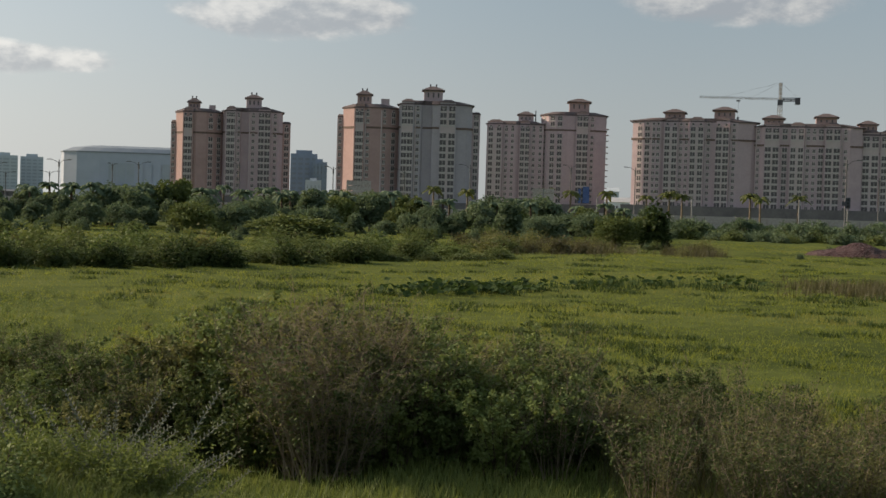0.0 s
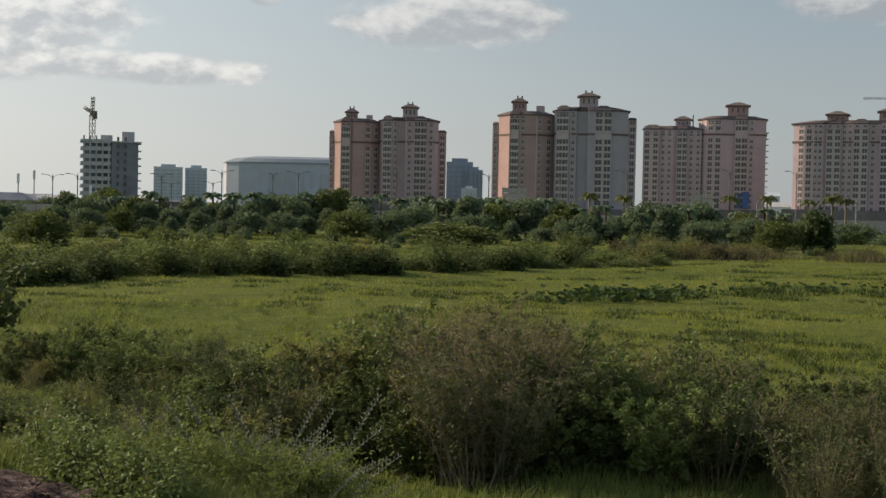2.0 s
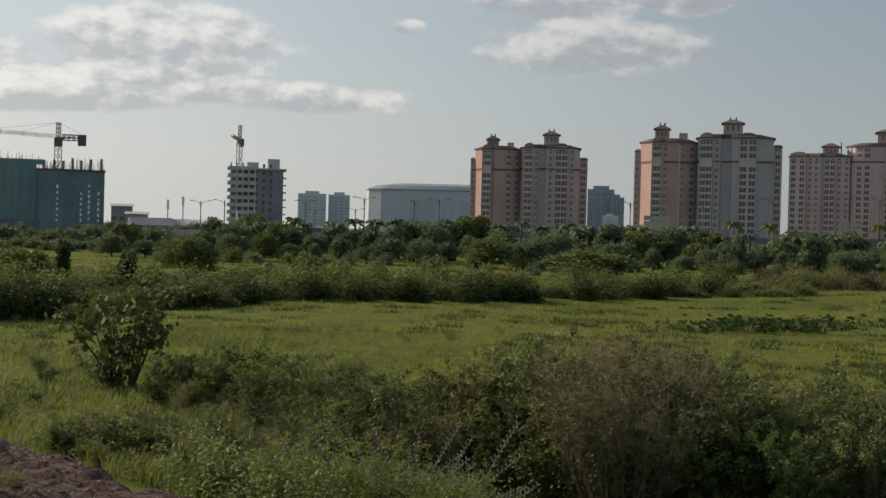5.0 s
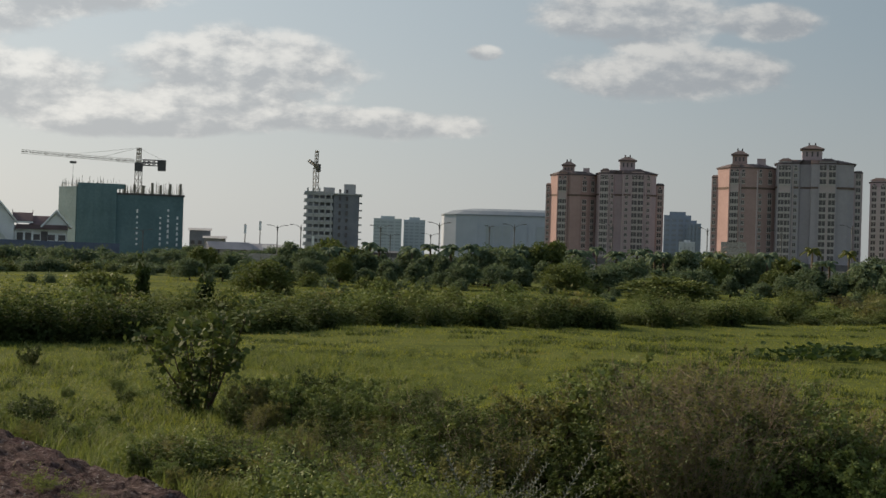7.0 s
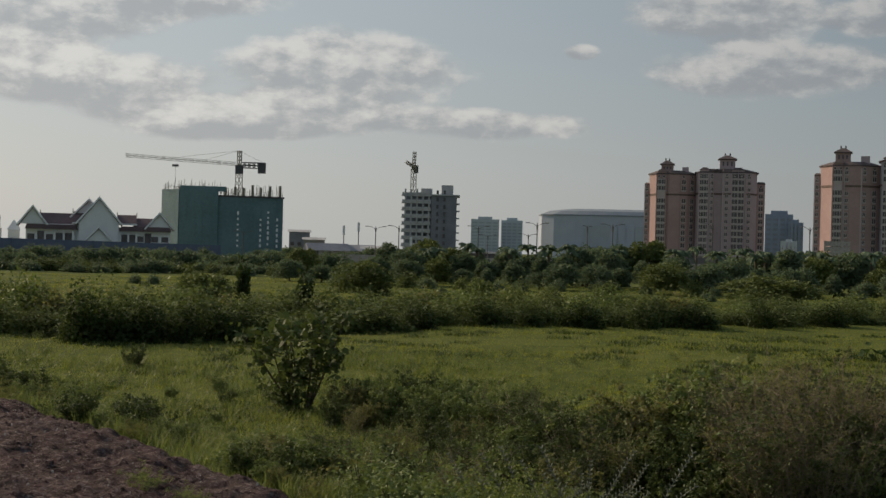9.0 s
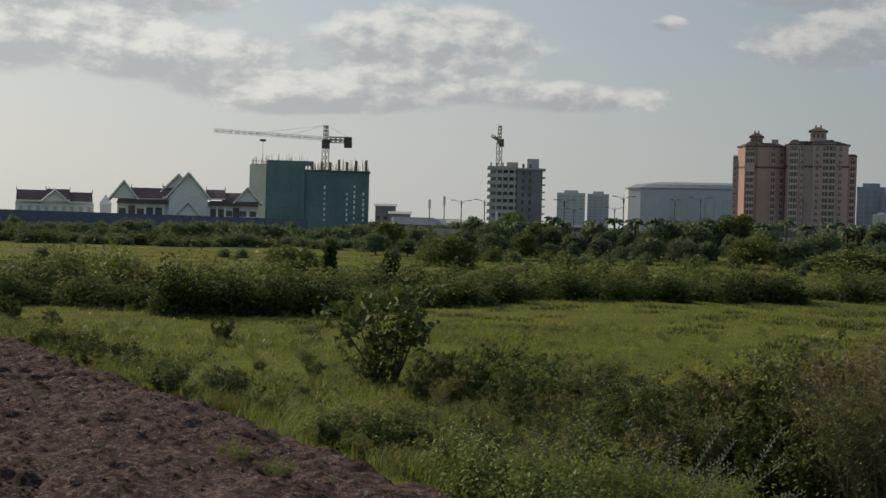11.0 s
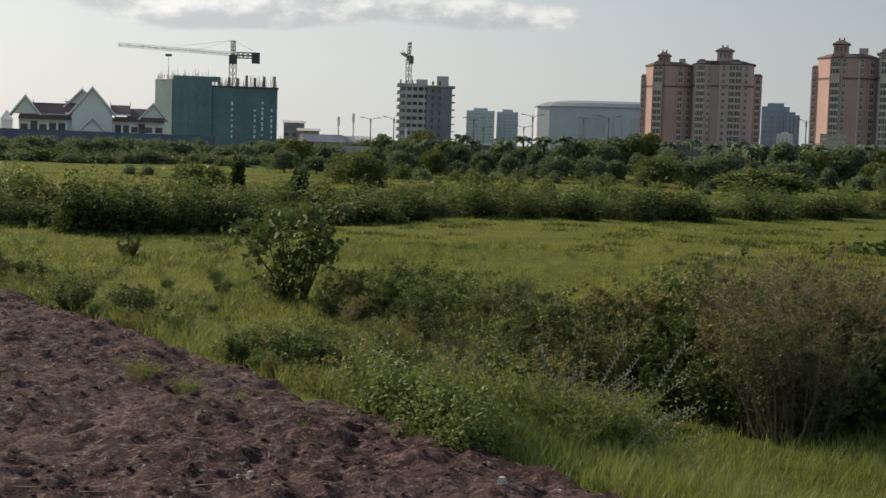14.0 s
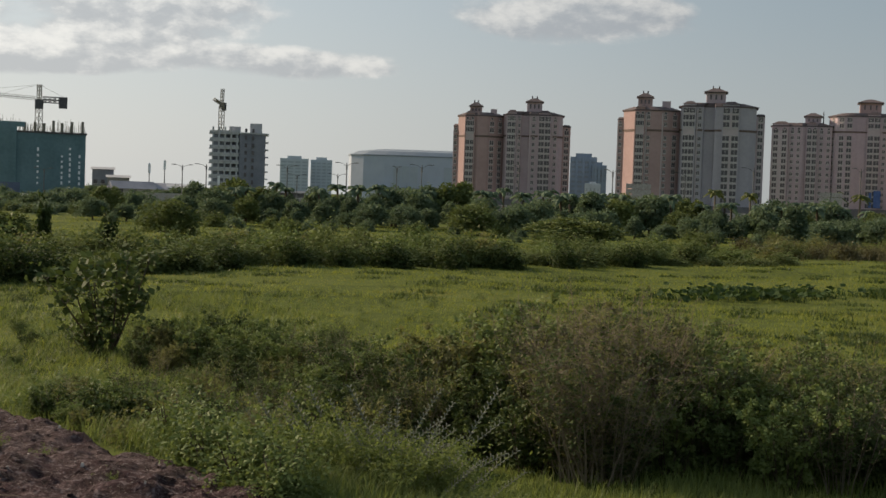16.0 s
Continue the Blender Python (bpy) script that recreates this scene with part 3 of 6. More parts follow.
def tower_row():
    t = thing("apartment_building", facing(30.6, 680) @ Matrix.Translation((-60.5, 0, 0)), "long unfinished pink grey apartment block row with five roof turrets", "apartment building", "apartment towers")
    block(t, [(0, 14, 0, ""), (0, 3.2, 0, ""), (2.0, 2.2, 1, "plain"), (5.4, 0.6, 1, "plain"), (9.2, 0.2, 2, "slim"), (13.6, 0.2, 0, ""), (15.0, 1.2, 2, "plain"), (22.0, 1.2, 2, "slim"), (27.2, 0.2, 2, "plain"), (34.4, 0.2, 1, "slim"), (38.0, 1.2, 0, ""), (39.4, 1.2, 2, "wide"), (46.4, 0.2, 1, "slim"), (50.0, 0.2, 0, ""), (56.5, 2.4, 0, ""), (58.4, 4, 0, ""), (58.4, 14, 0, "")], ROSE, 45.4, 14, belt=36.6)
    for x, w, z in ((19.8, 9.2, 49.8), (43.4, 9.6, 51.2)):
        turret(t, x, 3, w, 45.4, z, PINK, False)
    block(t, [(58.4, 14, 0, ""), (58.4, 3.2, 1, "slim"), (60.5, 2.4, 0, ""), (62.2, 0.8, 2, "wide"), (69.5, 0.8, 1, "plain"), (74.0, 1.4, 2, "plain"), (81.0, 0.4, 2, "slim"), (86.6, 0.4, 1, "plain"), (90.0, 1.0, 2, "wide"), (97.4, 1.0, 1, "slim"), (101.5, 0.2, 0, ""), (107.0, 1.5, 0, ""), (107.0, 14, 0, "")], ROSE, 43.6, 13, belt=34.6)
    for x, w, z in ((66.4, 9.0, 47.6), (90.6, 9.4, 48.6)):
        turret(t, x, 3, w, 43.6, z, PINK, False)
    block(t, [(107.0, 16, 0, ""), (107.0, 3.4, 2, "wide"), (115.0, 2.8, 2, "plain"), (123.0, 3.0, 2, "plain"), (132.0, 3.6, 0, ""), (138, 5, 0, ""), (138, 16, 0, "")], ROSE, 40.6, 12, belt=31.6)
    turret(t, 109.6, 4.5, 8.0, 40.6, 45.6, PINK, False)
    turret(t, 129.0, 4.5, 8.0, 40.6, 45.6, PINK, False)
    part("podium", Build().box(-4, 145, -5, 17, 0, 5.2), PODIUM, t)


tower_pair_first()
tower_pair_second()
tower_pair_third()
tower_row()


# ---- cranes and building sites ----
def lattice(b, p0, p1, w, bays, bar=0.16):
    """Four chords with diagonals from p0 to p1."""
    p0, p1 = Vector(p0), Vector(p1)
    d = (p1 - p0).normalized()
    a = d.orthogonal().normalized() * w / 2
    c = d.cross(a).normalized() * w / 2
    corners = [a + c, a - c, -a - c, -a + c]
    for q in corners:
        b.tube([p0 + q, p1 + q], [bar, bar], 4)
    for k in range(bays):
        s0, s1 = p0.lerp(p1, k / bays), p0.lerp(p1, (k + 1) / bays)
        for i in range(4):
            b.tube([s0 + corners[i], s1 + corners[(i + 1) % 4]], [bar * 0.7, bar * 0.7], 3)


def tower_crane(m, z0, z_jib, z_top, jib, tail, drop=None, rise=0.0):
    """Hammerhead crane, jib along local -x."""
    t = thing("tower_crane", m, "yellowish steel tower crane with a long jib", "crane", "construction cranes")
    b = Build()
    lattice(b, (0, 0, z0), (0, 0, z_jib), 1.6, int((z_jib - z0) / 2.2), 0.15)
    part("mast", b, STEEL, t)
    b = Build()
    lattice(b, (-1, 0, z_jib + 0.6), (-jib, 0, z_jib + 0.6 + rise), 0.85, int(jib / 2.2), 0.06)
    part("jib", b, STEEL, t)
    b = Build()
    lattice(b, (1, 0, z_jib + 0.3), (tail, 0, z_jib + 0.3), 1.3, 5, 0.2)
    part("counter_jib", b, DARK_STEEL, t)
    part("counterweight", Build().box(tail - 2.6, tail, -1, 1, z_jib - 2.2, z_jib + 1.2), DARK_STEEL, t)
    part("cab", Build().box(-1.3, 1.3, -1.4, 1.0, z_jib - 2.6, z_jib + 0.2), DARK_STEEL, t)
    b = Build()
    lattice(b, (0, 0, z_jib), (0, 0, z_top), 1.0, 4, 0.18)
    part("tower_head", b, STEEL, t)
    for x in (-jib * 0.35, -jib * 0.72, tail * 0.9):
        part("tie_rod", Build().tube([(0, 0, z_top), (x, 0, z_jib + 1.2)], [0.045, 0.045], 4), STEEL, t)
    if drop:
        part("trolley", Build().box(-drop - 1, -drop + 1, -0.7, 0.7, z_jib - 0.9, z_jib - 0.2), DARK_STEEL, t)
        part("hoist_rope", Build().tube([(-drop, 0, z_jib - 0.8), (-drop, 0, z_jib - 9)], [0.06, 0.06], 4), DARK_STEEL, t)
        part("hook_block", Build().box(-drop - 0.5, -drop + 0.5, -0.4, 0.4, z_jib - 10.4, z_jib - 9), DARK_STEEL, t)
    return t


def netted_building():
    """Frame under construction, wrapped in green net, rebar and props above it."""
    t = thing("netted_building", facing(-12.0, 450), "unfinished building wrapped in green safety netting, rebar on top", "building site")
    rng = random.Random(4)
    part("side_net", Build().prism([(-5.6, 9), (-0.2, 0), (0, 0.3), (0, 9)], 0, 20.8), NET, t)
    b = Build()
    b.prism([(0, 0), (12, 0), (12.2, 0.4), (12.2, 16), (0, 16)], 0, 20.6)
    part("front_net", b, NET, t)
    b = Build()
    b.prism([(12.2, 0.9), (32.8, 1.2), (32.8, 16), (12.2, 16)], 0, 18.7)
    part("front_net", b, NET, t)
    for k in range(13):
        x = -0.2 + k * 2.6
        part("net_seam", Build().tube([(x, -0.12 if x < 12 else 1.0, 0), (x, -0.12 if x < 12 else 1.0, 20.4 if x < 12 else 18.5)], [0.09, 0.09], 4), NET, t)
    for x, z0, z1 in ((18.5, 3, 14), (25.7, 3, 12), (28.1, 2, 14), (31, 3, 12)):
        for z in np.arange(z0, z1, 1.7):
            part("gap", Build().box(x - 0.28, x + 0.28, 0.75, 1.3, z, z + rng.uniform(0.5, 1.2)), WHITE, t)
    part("deck_edge", Build().box(12.0, 33.1, 0.8, 16.2, 18.7, 19.3), DARK_STEEL, t)
    for k in range(170):
        x = rng.uniform(-5, 32.8)
        base = 20.6 if x < 12 else 19.3
        y = rng.uniform(0.5, 12)
        h = rng.uniform(0.9, 2.6) + (1.4 if rng.random() < 0.25 else 0)
        part("rebar", Build().tube([(x, y, base - 0.3), (x + rng.uniform(-0.15, 0.15), y, base + h)], [0.10, 0.07], 4), STEEL, t)
    for x in (14.5, 17.5, 20.2, 23, 25.6, 28.6, 31.8):
        part("column_cage", Build().box(x - 0.4, x + 0.4, 2, 2.8, 19.3, 21.8 + 1.2 * rng.random()), STEEL, t)
    for x0, x1, z in ((0, 12, 21.3), (0, 12, 21.9), (-5, 0, 21.6)):
        part("guard_rail", Build().box(x0, x1, 0.3, 0.4, z, z + 0.10), NET, t)
    part("net_parapet", Build().box(0.2, 14.5, 0.2, 0.3, 20.4, 22.0), NET, t)


netted_building()
tower_crane(facing(-9.65, 462), 0, 29.4, 34.4, 36.5, 8.6, 20.5, 1.6)
tower_crane(facing(31.31, 740), 0, 61.0, 70.0, 41.0, 10.0, 21.0, 0.6)


def concrete_frame():
    """Raw concrete frame: open slabs on one side, plain wall coloured darker for shade, with slab ends, on the other.
    """
    t = thing("concrete_frame_building", facing(-1.84, 520), "unfinished grey concrete frame building with open floors", "building site")
    part("core", Build().box(-9.2, 9.8, 2.2, 14, 0, 23.5), CONCRETE_DARK, t)
    part("side_wall", Build().prism([(0.3, 0), (9.6, 1.2), (9.6, 12), (0.3, 12)], 0, 23.9), CONCRETE_DARK, t)
    for k in range(9):
        z = 2.0 + k * 2.7
        part("floor_slab", Build().prism([(-10.8, 2.6), (0.2, -0.6), (0.25, 3), (-9.3, 6), (-10.8, 6)], z, z + 0.42), CONCRETE, t)
        part("slab_end", Build().box(9.5, 10.9, 1.6, 10, z, z + 0.38), CONCRETE, t)
        for x in (-9.4, -7.2, -5.0, -2.8, -0.6):
            y = 2.0 - (x + 9.4) * 0.29
            part("column", Build().box(x - 0.3, x + 0.3, y, y + 0.6, z + 0.42, z + 2.7), CONCRETE, t)
        part("balustrade", Build().prism([(-10.6, 2.5), (0.1, -0.55), (0.1, -0.35), (-10.6, 2.7)], z + 0.42, z + 1.4), CONCRETE, t)
        for x in (2.6, 5.2):
            part("opening", Build().box(x - 0.4, x + 0.4, 0.05, 0.9, z + 0.9, z + 2.3), GLASS, t)
    part("roof_slab", Build().prism([(-10.8, 2.6), (0.2, -0.6), (10.9, 1.0), (10.9, 13), (-10.8, 13)], 23.9, 24.4), CONCRETE, t)
    part("stair_house", Build().box(-3.6, 0.6, 3, 7, 24.4, 26.6), CONCRETE, t)
    part("lift_house", Build().box(4.0, 8.4, 3, 7, 24.4, 28.0), CONCRETE, t)
    # the crane behind it is seen end on
    c = thing("tower_crane", facing(-2.56, 545), "slim tower crane seen end on above raw concrete", "crane", "construction cranes")
    b = Build()
    lattice(b, (0, 0, 0), (0, 0, 35.0), 1.5, 14, 0.17)
    part("mast", b, STEEL, c)
    part("cab", Build().box(-0.9, 0.9, -0.9, 0.9, 34.6, 36.6), STEEL, c)
    b = Build()
    lattice(b, (-0.6, -1, 36.2), (-2.6, -34, 35.4), 0.9, 12, 0.12)
    part("jib", b, STEEL, c)
    part("counterweight", Build().box(0.0, 1.8, 8, 10, 34.0, 37.0), DARK_STEEL, c)
    b = Build()
    lattice(b, (0, 0, 36.6), (0.2, 0, 41.8), 0.9, 4, 0.16)
    part("tower_head", b, STEEL, c)


concrete_frame()


# ---- far buildings ----
def ribbed_tower(az, d, w, depth, h, mat, floors, label, cap=0.5):
    t = thing("office_tower", facing(az, d), label, "tower block", "far towers")
    part("wall", Build().box(-w / 2, w / 2, 0, depth, 0, h), mat, t)
    for k in range(floors):
        z = 3 + k * (h - 4) / floors
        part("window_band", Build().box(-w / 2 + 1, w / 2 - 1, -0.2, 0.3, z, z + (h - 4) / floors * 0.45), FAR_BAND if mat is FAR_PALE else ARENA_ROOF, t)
    for k in range(1, 4):
        x = -w / 2 + w * k / 4
        part("pilaster", Build().box(x - 0.7, x + 0.7, -0.7, 0.3, 0, h - 0.5), mat, t)
    part("roof_house", Build().box(-w * cap / 2, w * cap / 2, 2, depth - 2, h, h + h * 0.07), mat, t)
    return t


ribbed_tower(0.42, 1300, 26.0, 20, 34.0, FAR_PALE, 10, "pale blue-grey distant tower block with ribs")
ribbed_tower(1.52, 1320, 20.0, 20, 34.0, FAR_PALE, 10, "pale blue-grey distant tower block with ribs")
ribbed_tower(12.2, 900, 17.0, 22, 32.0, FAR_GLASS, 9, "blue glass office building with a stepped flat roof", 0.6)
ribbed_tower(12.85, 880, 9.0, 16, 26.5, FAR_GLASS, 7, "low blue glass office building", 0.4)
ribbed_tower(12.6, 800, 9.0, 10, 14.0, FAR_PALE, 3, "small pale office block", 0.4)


def arena():
    t = thing("arena", facing(5.0, 900) @ Matrix.Translation((-38, 0, 0)), "sports arena clad in haze-tinted grey-blue with a curved metal roof", "arena")
    ring = [(0, 18), (2, 7), (10, 1), (24, -2), (44, -4), (74, -4), (100, 0), (110, 30), (90, 60), (20, 60), (2, 40)]
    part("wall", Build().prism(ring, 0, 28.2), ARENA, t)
    b = Build()
    b.prism(ring, 28.2, 29.0, 1.012, 0, 1.012)
    b.prism(ring, 29.0, 31.4, 0.86, 0, 1.0)
    b.prism(ring, 31.4, 33.0, 0.55, 0, 0.86)
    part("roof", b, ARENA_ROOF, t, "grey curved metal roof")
    for k in range(14):
        x = 24 + k * 5.4
        y = -2 - 2 * min((x - 24) / 20, 1)
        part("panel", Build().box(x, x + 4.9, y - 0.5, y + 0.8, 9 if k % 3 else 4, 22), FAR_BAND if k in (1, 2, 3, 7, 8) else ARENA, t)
    part("canopy", Build().box(18, 96, -7, -3, 7.2, 8.4), ARENA_ROOF, t)


arena()


# ---- the white palace-like building and its hoarding ----
def gable(t, x, y, w, z0, z1, depth, over=0.8):
    """A gabled front with its white tympanum and a dark raking roof."""
    tri = [(x - w / 2, z0), (x + w / 2, z0), (x, z1)]
    b = Build()
    for yy in (y, y + depth):
        b.face([(p, yy, q) for p, q in tri])
    for (p, q), (r, s) in zip(tri, tri[1:] + tri[:1]):
        b.face([(p, y, q), (r, y, s), (r, y + depth, s), (p, y + depth, q)])
    g = part("gable", b, WHITE, t)
    for k in (-1, 1):
        p0, p1 = Vector((x + k * (w / 2 + over), 0, z0 - over * 0.8)), Vector((x, 0, z1 + 0.15))
        n = Vector((k * (z1 - z0), 0, w / 2)).normalized() * 0.22
        b = Build()
        i = [p0, p1, p1 + n, p0 + n]
        for yy in (y - 0.4, y + depth):
            b.face([(q.x, yy, q.z) for q in i])
        for q, r in zip(i, i[1:] + i[:1]):
            b.face([(q.x, y - 0.4, q.z), (r.x, y - 0.4, r.z), (r.x, y + depth, r.z), (q.x, y + depth, q.z)])
        part("gable_roof", b, RED_ROOF, g)
        part("barge_board", Build().tube([(p0.x, y - 0.5, p0.z + 0.3), (p1.x, y - 0.5, p1.z + 0.35)], [0.3, 0.3], 4), WHITE, g)
    part("finial", Build().tube([(x, y, z1), (x, y, z1 + 1.1)], [0.16, 0.05], 5), WHITE, g)
    return g


def long_roof(t, x0, x1, y, z0, z1, depth):
    b = Build()
    b.prism([(x0, y), (x1, y), (x1, y + depth), (x0, y + depth)], z0, z0 + 0.35, 1.0)
    i = [(y - 0.6, z0), (y + depth / 2, z1), (y + depth, z0)]
    for x in (x0, x1):
        b.face([(x, p, q) for p, q in i])
    for (p, q), (r, s) in zip(i, i[1:] + i[:1]):
        b.face([(x0, p, q), (x1, p, q), (x1, r, s), (x0, r, s)])
    part("roof", b, RED_ROOF, t, "dark red pitched roof")
    for x in (x0, x1):
        part("ridge_horn", Build().tube([(x, y + depth / 2, z1 - 0.2), (x, y + depth / 2, z1 + 0.9)], [0.15, 0.06], 5), RED_ROOF, t)
    part("eaves_board", Build().box(x0, x1, y - 0.75, y - 0.6, z0 - 0.35, z0 + 0.1), WHITE, t)


def palace():
    t = thing("palace_hall", facing(-15.12, 400), "white plastered hall with steep dark red gabled roofs", "hall")
    part("wall", Build().box(-19.6, 19.6, 3, 14, 0, 7.6), WHITE, t)
    long_roof(t, -16.0, -5, 3.6, 8.0, 11.2, 9)
    long_roof(t, -7.2, 0, 3.2, 8.6, 11.8, 9)
    long_roof(t, 5, 10.4, 3.2, 8.6, 11.2, 9)
    long_roof(t, 9.6, 17.5, 3.6, 7.8, 10.4, 9)
    for x0, x1 in ((-19.8, -5.6), (5.6, 19.9)):
        b = Build()
        b.prism([(x0, 1.6), (x1, 1.6), (x1, 5.4), (x0, 5.4)], 6.6, 7.9, 0.93)
        part("porch_roof", b, RED_ROOF, t)
        part("string_course", Build().box(x0 + 0.3, x1 - 0.3, 2.4, 3.0, 6.1, 6.6), WHITE, t)
    part("centre_bay", Build().box(-5.4, 5.4, 1.0, 12, 0, 8.8), WHITE, t)
    gable(t, 0, 1.0, 11.0, 8.6, 15.2, 11)
    gable(t, -2.8, 7.0, 10.0, 9.6, 14.8, 6)
    gable(t, 0, -1.2, 7.2, 3.2, 7.0, 3)
    part("porch", Build().box(-3.4, 3.4, -1.2, 1.2, 0, 3.3), WHITE, t)
    gable(t, -17.8, 2.2, 6.6, 8.0, 12.4, 9)
    gable(t, 16.6, 2.2, 6.6, 7.6, 11.4, 9)
    for x in (-18.2, -13.2, 11.4, 15.4, 18.2):
        w = part("window", Build().box(x - 0.95, x + 0.95, 2.85, 3.2, 3.6, 5.2), GLASS, t)
        part("window_sill", Build().box(x - 1.1, x + 1.1, 2.6, 3.1, 3.4, 3.6), WHITE, w)
    for x in (-15.6, 13.5):
        part("tall_door", Build().box(x - 0.9, x + 0.9, 2.85, 3.2, 0, 6.2), GLASS, t)
    for x in (-10.6, -8.2, 7.0, 9.2):
        part("porch_opening", Build().box(x - 1.0, x + 1.0, 2.85, 3.2, 1.0, 5.6), PODIUM, t)
    for x in (-11.9, -9.4, -6.9, 5.9, 8.1, 10.3):
        part("pillar", Build().box(x - 0.28, x + 0.28, 2.0, 2.6, 0, 6.2), WHITE, t)
    o = thing("palace_outbuilding", facing(-20.3, 420), "long low white outbuilding with a dark red roof", "hall")
    part("wall", Build().box(-11, 11, 2, 10, 0, 6.6), WHITE, o)
    long_roof(o, -10.8, -1.6, 1.8, 6.9, 10.0, 8)
    long_roof(o, -2.6, 4.2, 1.6, 7.2, 10.4, 8)
    long_roof(o, 3.2, 10.6, 1.8, 6.7, 9.6, 8)
    gable(o, 0, 1.0, 7.0, 6.6, 9.6, 6)
    for x in np.arange(-9.5, 10, 2.4):
        part("window", Build().box(x - 0.5, x + 0.5, 1.85, 2.2, 3.4, 5.4), FAR_PALE, o)
    p = thing("garden_pavilion", facing(-18.35, 415), "small white pavilion with a pointed roof", "pavilion")
    part("wall", Build().box(-1.6, 1.6, 0, 3, 0, 6.2), WHITE, p)
    part("roof", Build().prism([(-1.6, 0), (1.6, 0), (1.6, 3), (-1.6, 3)], 6.2, 9.0, 0.08, 0, 1.2), WHITE, p)


palace()


def hoarding():
    """Dark blue sheet hoarding in front of the hall, panel by panel."""
    t = thing("hoarding", Matrix(), "long dark blue sheet-metal construction hoarding", "fence", kind="structure")
    a, b = bearing(-36, 285), bearing(-10.3, 335)
    n = 62
    for k in range(n):
        p, q = a.lerp(b, k / n), a.lerp(b, (k + 1) / n)
        across = q - p
        turn = math.degrees(math.atan2(across.y, across.x))
        high = 4.4 - 1.1 * k / n
        part("hoarding_panel", Build().box(0.008, across.length - 0.008, 0, 0.09, 0, high), BLUE_WALL, t, at=pose(p.x, p.y, 0, 0, 0, turn))
        if k % 8 == 0:
            part("hoarding_post", Build().box(-0.08, 0.08, -0.14, 0.2, 0, high + 0.12), BLUE_WALL, t, at=pose(p.x, p.y, 0, 0, 0, turn))


hoarding()


# ---- along the road behind the trees ----
def parapet():
    t = thing("road_parapet", Matrix(), "long low beige concrete wall along the road embankment", "wall", kind="structure")
    marks = [(-6, 262), (2, 256), (10, 250), (18, 252), (26, 262), (40, 290)]
    for (a0, d0), (a1, d1) in zip(marks, marks[1:]):
        p, q = bearing(a0, d0), bearing(a1, d1)
        n = 12
        for k in range(n):
            u, w = p.lerp(q, k / n), p.lerp(q, (k + 1) / n)
            across = w - u
            part("wall_panel", Build().box(0.04, across.length - 0.04, 0, 0.3, 0, 2.3), STONE, t, at=pose(u.x, u.y, 0, 0, 0, math.degrees(math.atan2(across.y, across.x))))


parapet()


def street_lamp(az, d, h, arms=2, turn=0.0):
    t = thing("street_lamp", facing(az, d, turn), "tall grey steel street lamp beside the road", "street lamp", "street lamps")
    part("pole", Build().tube([(0, 0, 0), (0, 0, h * 0.5), (0, 0, h)], [0.13, 0.11, 0.08], 8), LAMP_STEEL, t)
    part("base", Build().box(-0.28, 0.28, -0.28, 0.28, 0, 0.5), CONCRETE, t)
    for k in (-1, 1)[:arms]:
        part("arm", Build().tube([(0, 0, h * 0.93), (k * 0.8, 0, h * 0.985), (k * 1.6, 0, h * 1.0)], [0.05, 0.045, 0.04], 6), LAMP_STEEL, t)
        part("lamp_head", Build().box(k * 1.8 - 0.4, k * 1.8 + 0.4, -0.16, 0.16, h - 0.05, h + 0.09), LAMP_STEEL, t)
    part("collar", Build().tube([(0, 0, h * 0.86), (0, 0, h * 0.95)], [0.16, 0.16], 8), LAMP_STEEL, t)


for az, d, h, arms, turn in ((-9.4, 300, 8, 2, 30), (-4.05, 290, 9.6, 2, 10), (-3.1, 275, 9.6, 1, 0), (0.15, 268, 9.8, 2, 20), (0.55, 330, 9.0, 2, 0), (2.2, 330, 9.4, 2, 0), (2.55, 262, 10.6, 2, 15), (4.6, 270, 10.4, 2, 70), (5.62, 258, 10.6, 2, 10), (9.6, 262, 9.8, 1, 0), (13.4, 285, 10, 2, 40), (16.3, 262, 9.4, 1, 0), (19.0, 262, 10.6, 1, 0), (23.1, 262, 11.0, 2, 50), (25.7, 270, 11.2, 1, 0), (33.95, 215, 11.4, 1, 180), (35.2, 300, 11, 2, 0)):
    street_lamp(az, d, h - (1.5 if az < 6 else 0.0), arms, turn)


def sign_board(az, d):
    t = thing("road_sign_board", facing(az, d), "white framed board sign on two posts", "sign")
    for x in (-1.45, 1.45):
        part("post", Build().tube([(x, 0.1, 0), (x, 0.1, 5.9)], [0.09, 0.08], 6), SILVER, t)
    for k in range(3):
        part("board", Build().box(-1.55, 1.55, -0.05, 0.05, 3.95 + 0.66 * k, 4.55 + 0.66 * k), STONE, t)


sign_board(14.45, 178)
sign_board(22.0, 205)


def traffic_signal(az, d):
    t = thing("traffic_signal", facing(az, d), "dark traffic signal on a pale grey post", "traffic signal")
    part("post", Build().tube([(0, 0, 0), (0, 0, 5.4)], [0.12, 0.1], 8), SILVER, t)
    b = part("signal_box", Build().box(-0.3, 0.3, -0.3, 0.1, 4.2, 5.6), DARK_PAINT, t)
    for k in range(3):
        part("lens", Build().tube([(0, -0.3, 4.45 + 0.42 * k), (0, -0.36, 4.45 + 0.42 * k)], [0.15, 0.15], 10), RUBBER, b)
    part("visor", Build().box(-0.75, -0.3, -0.1, 0.1, 4.5, 5.1), DARK_PAINT, b)


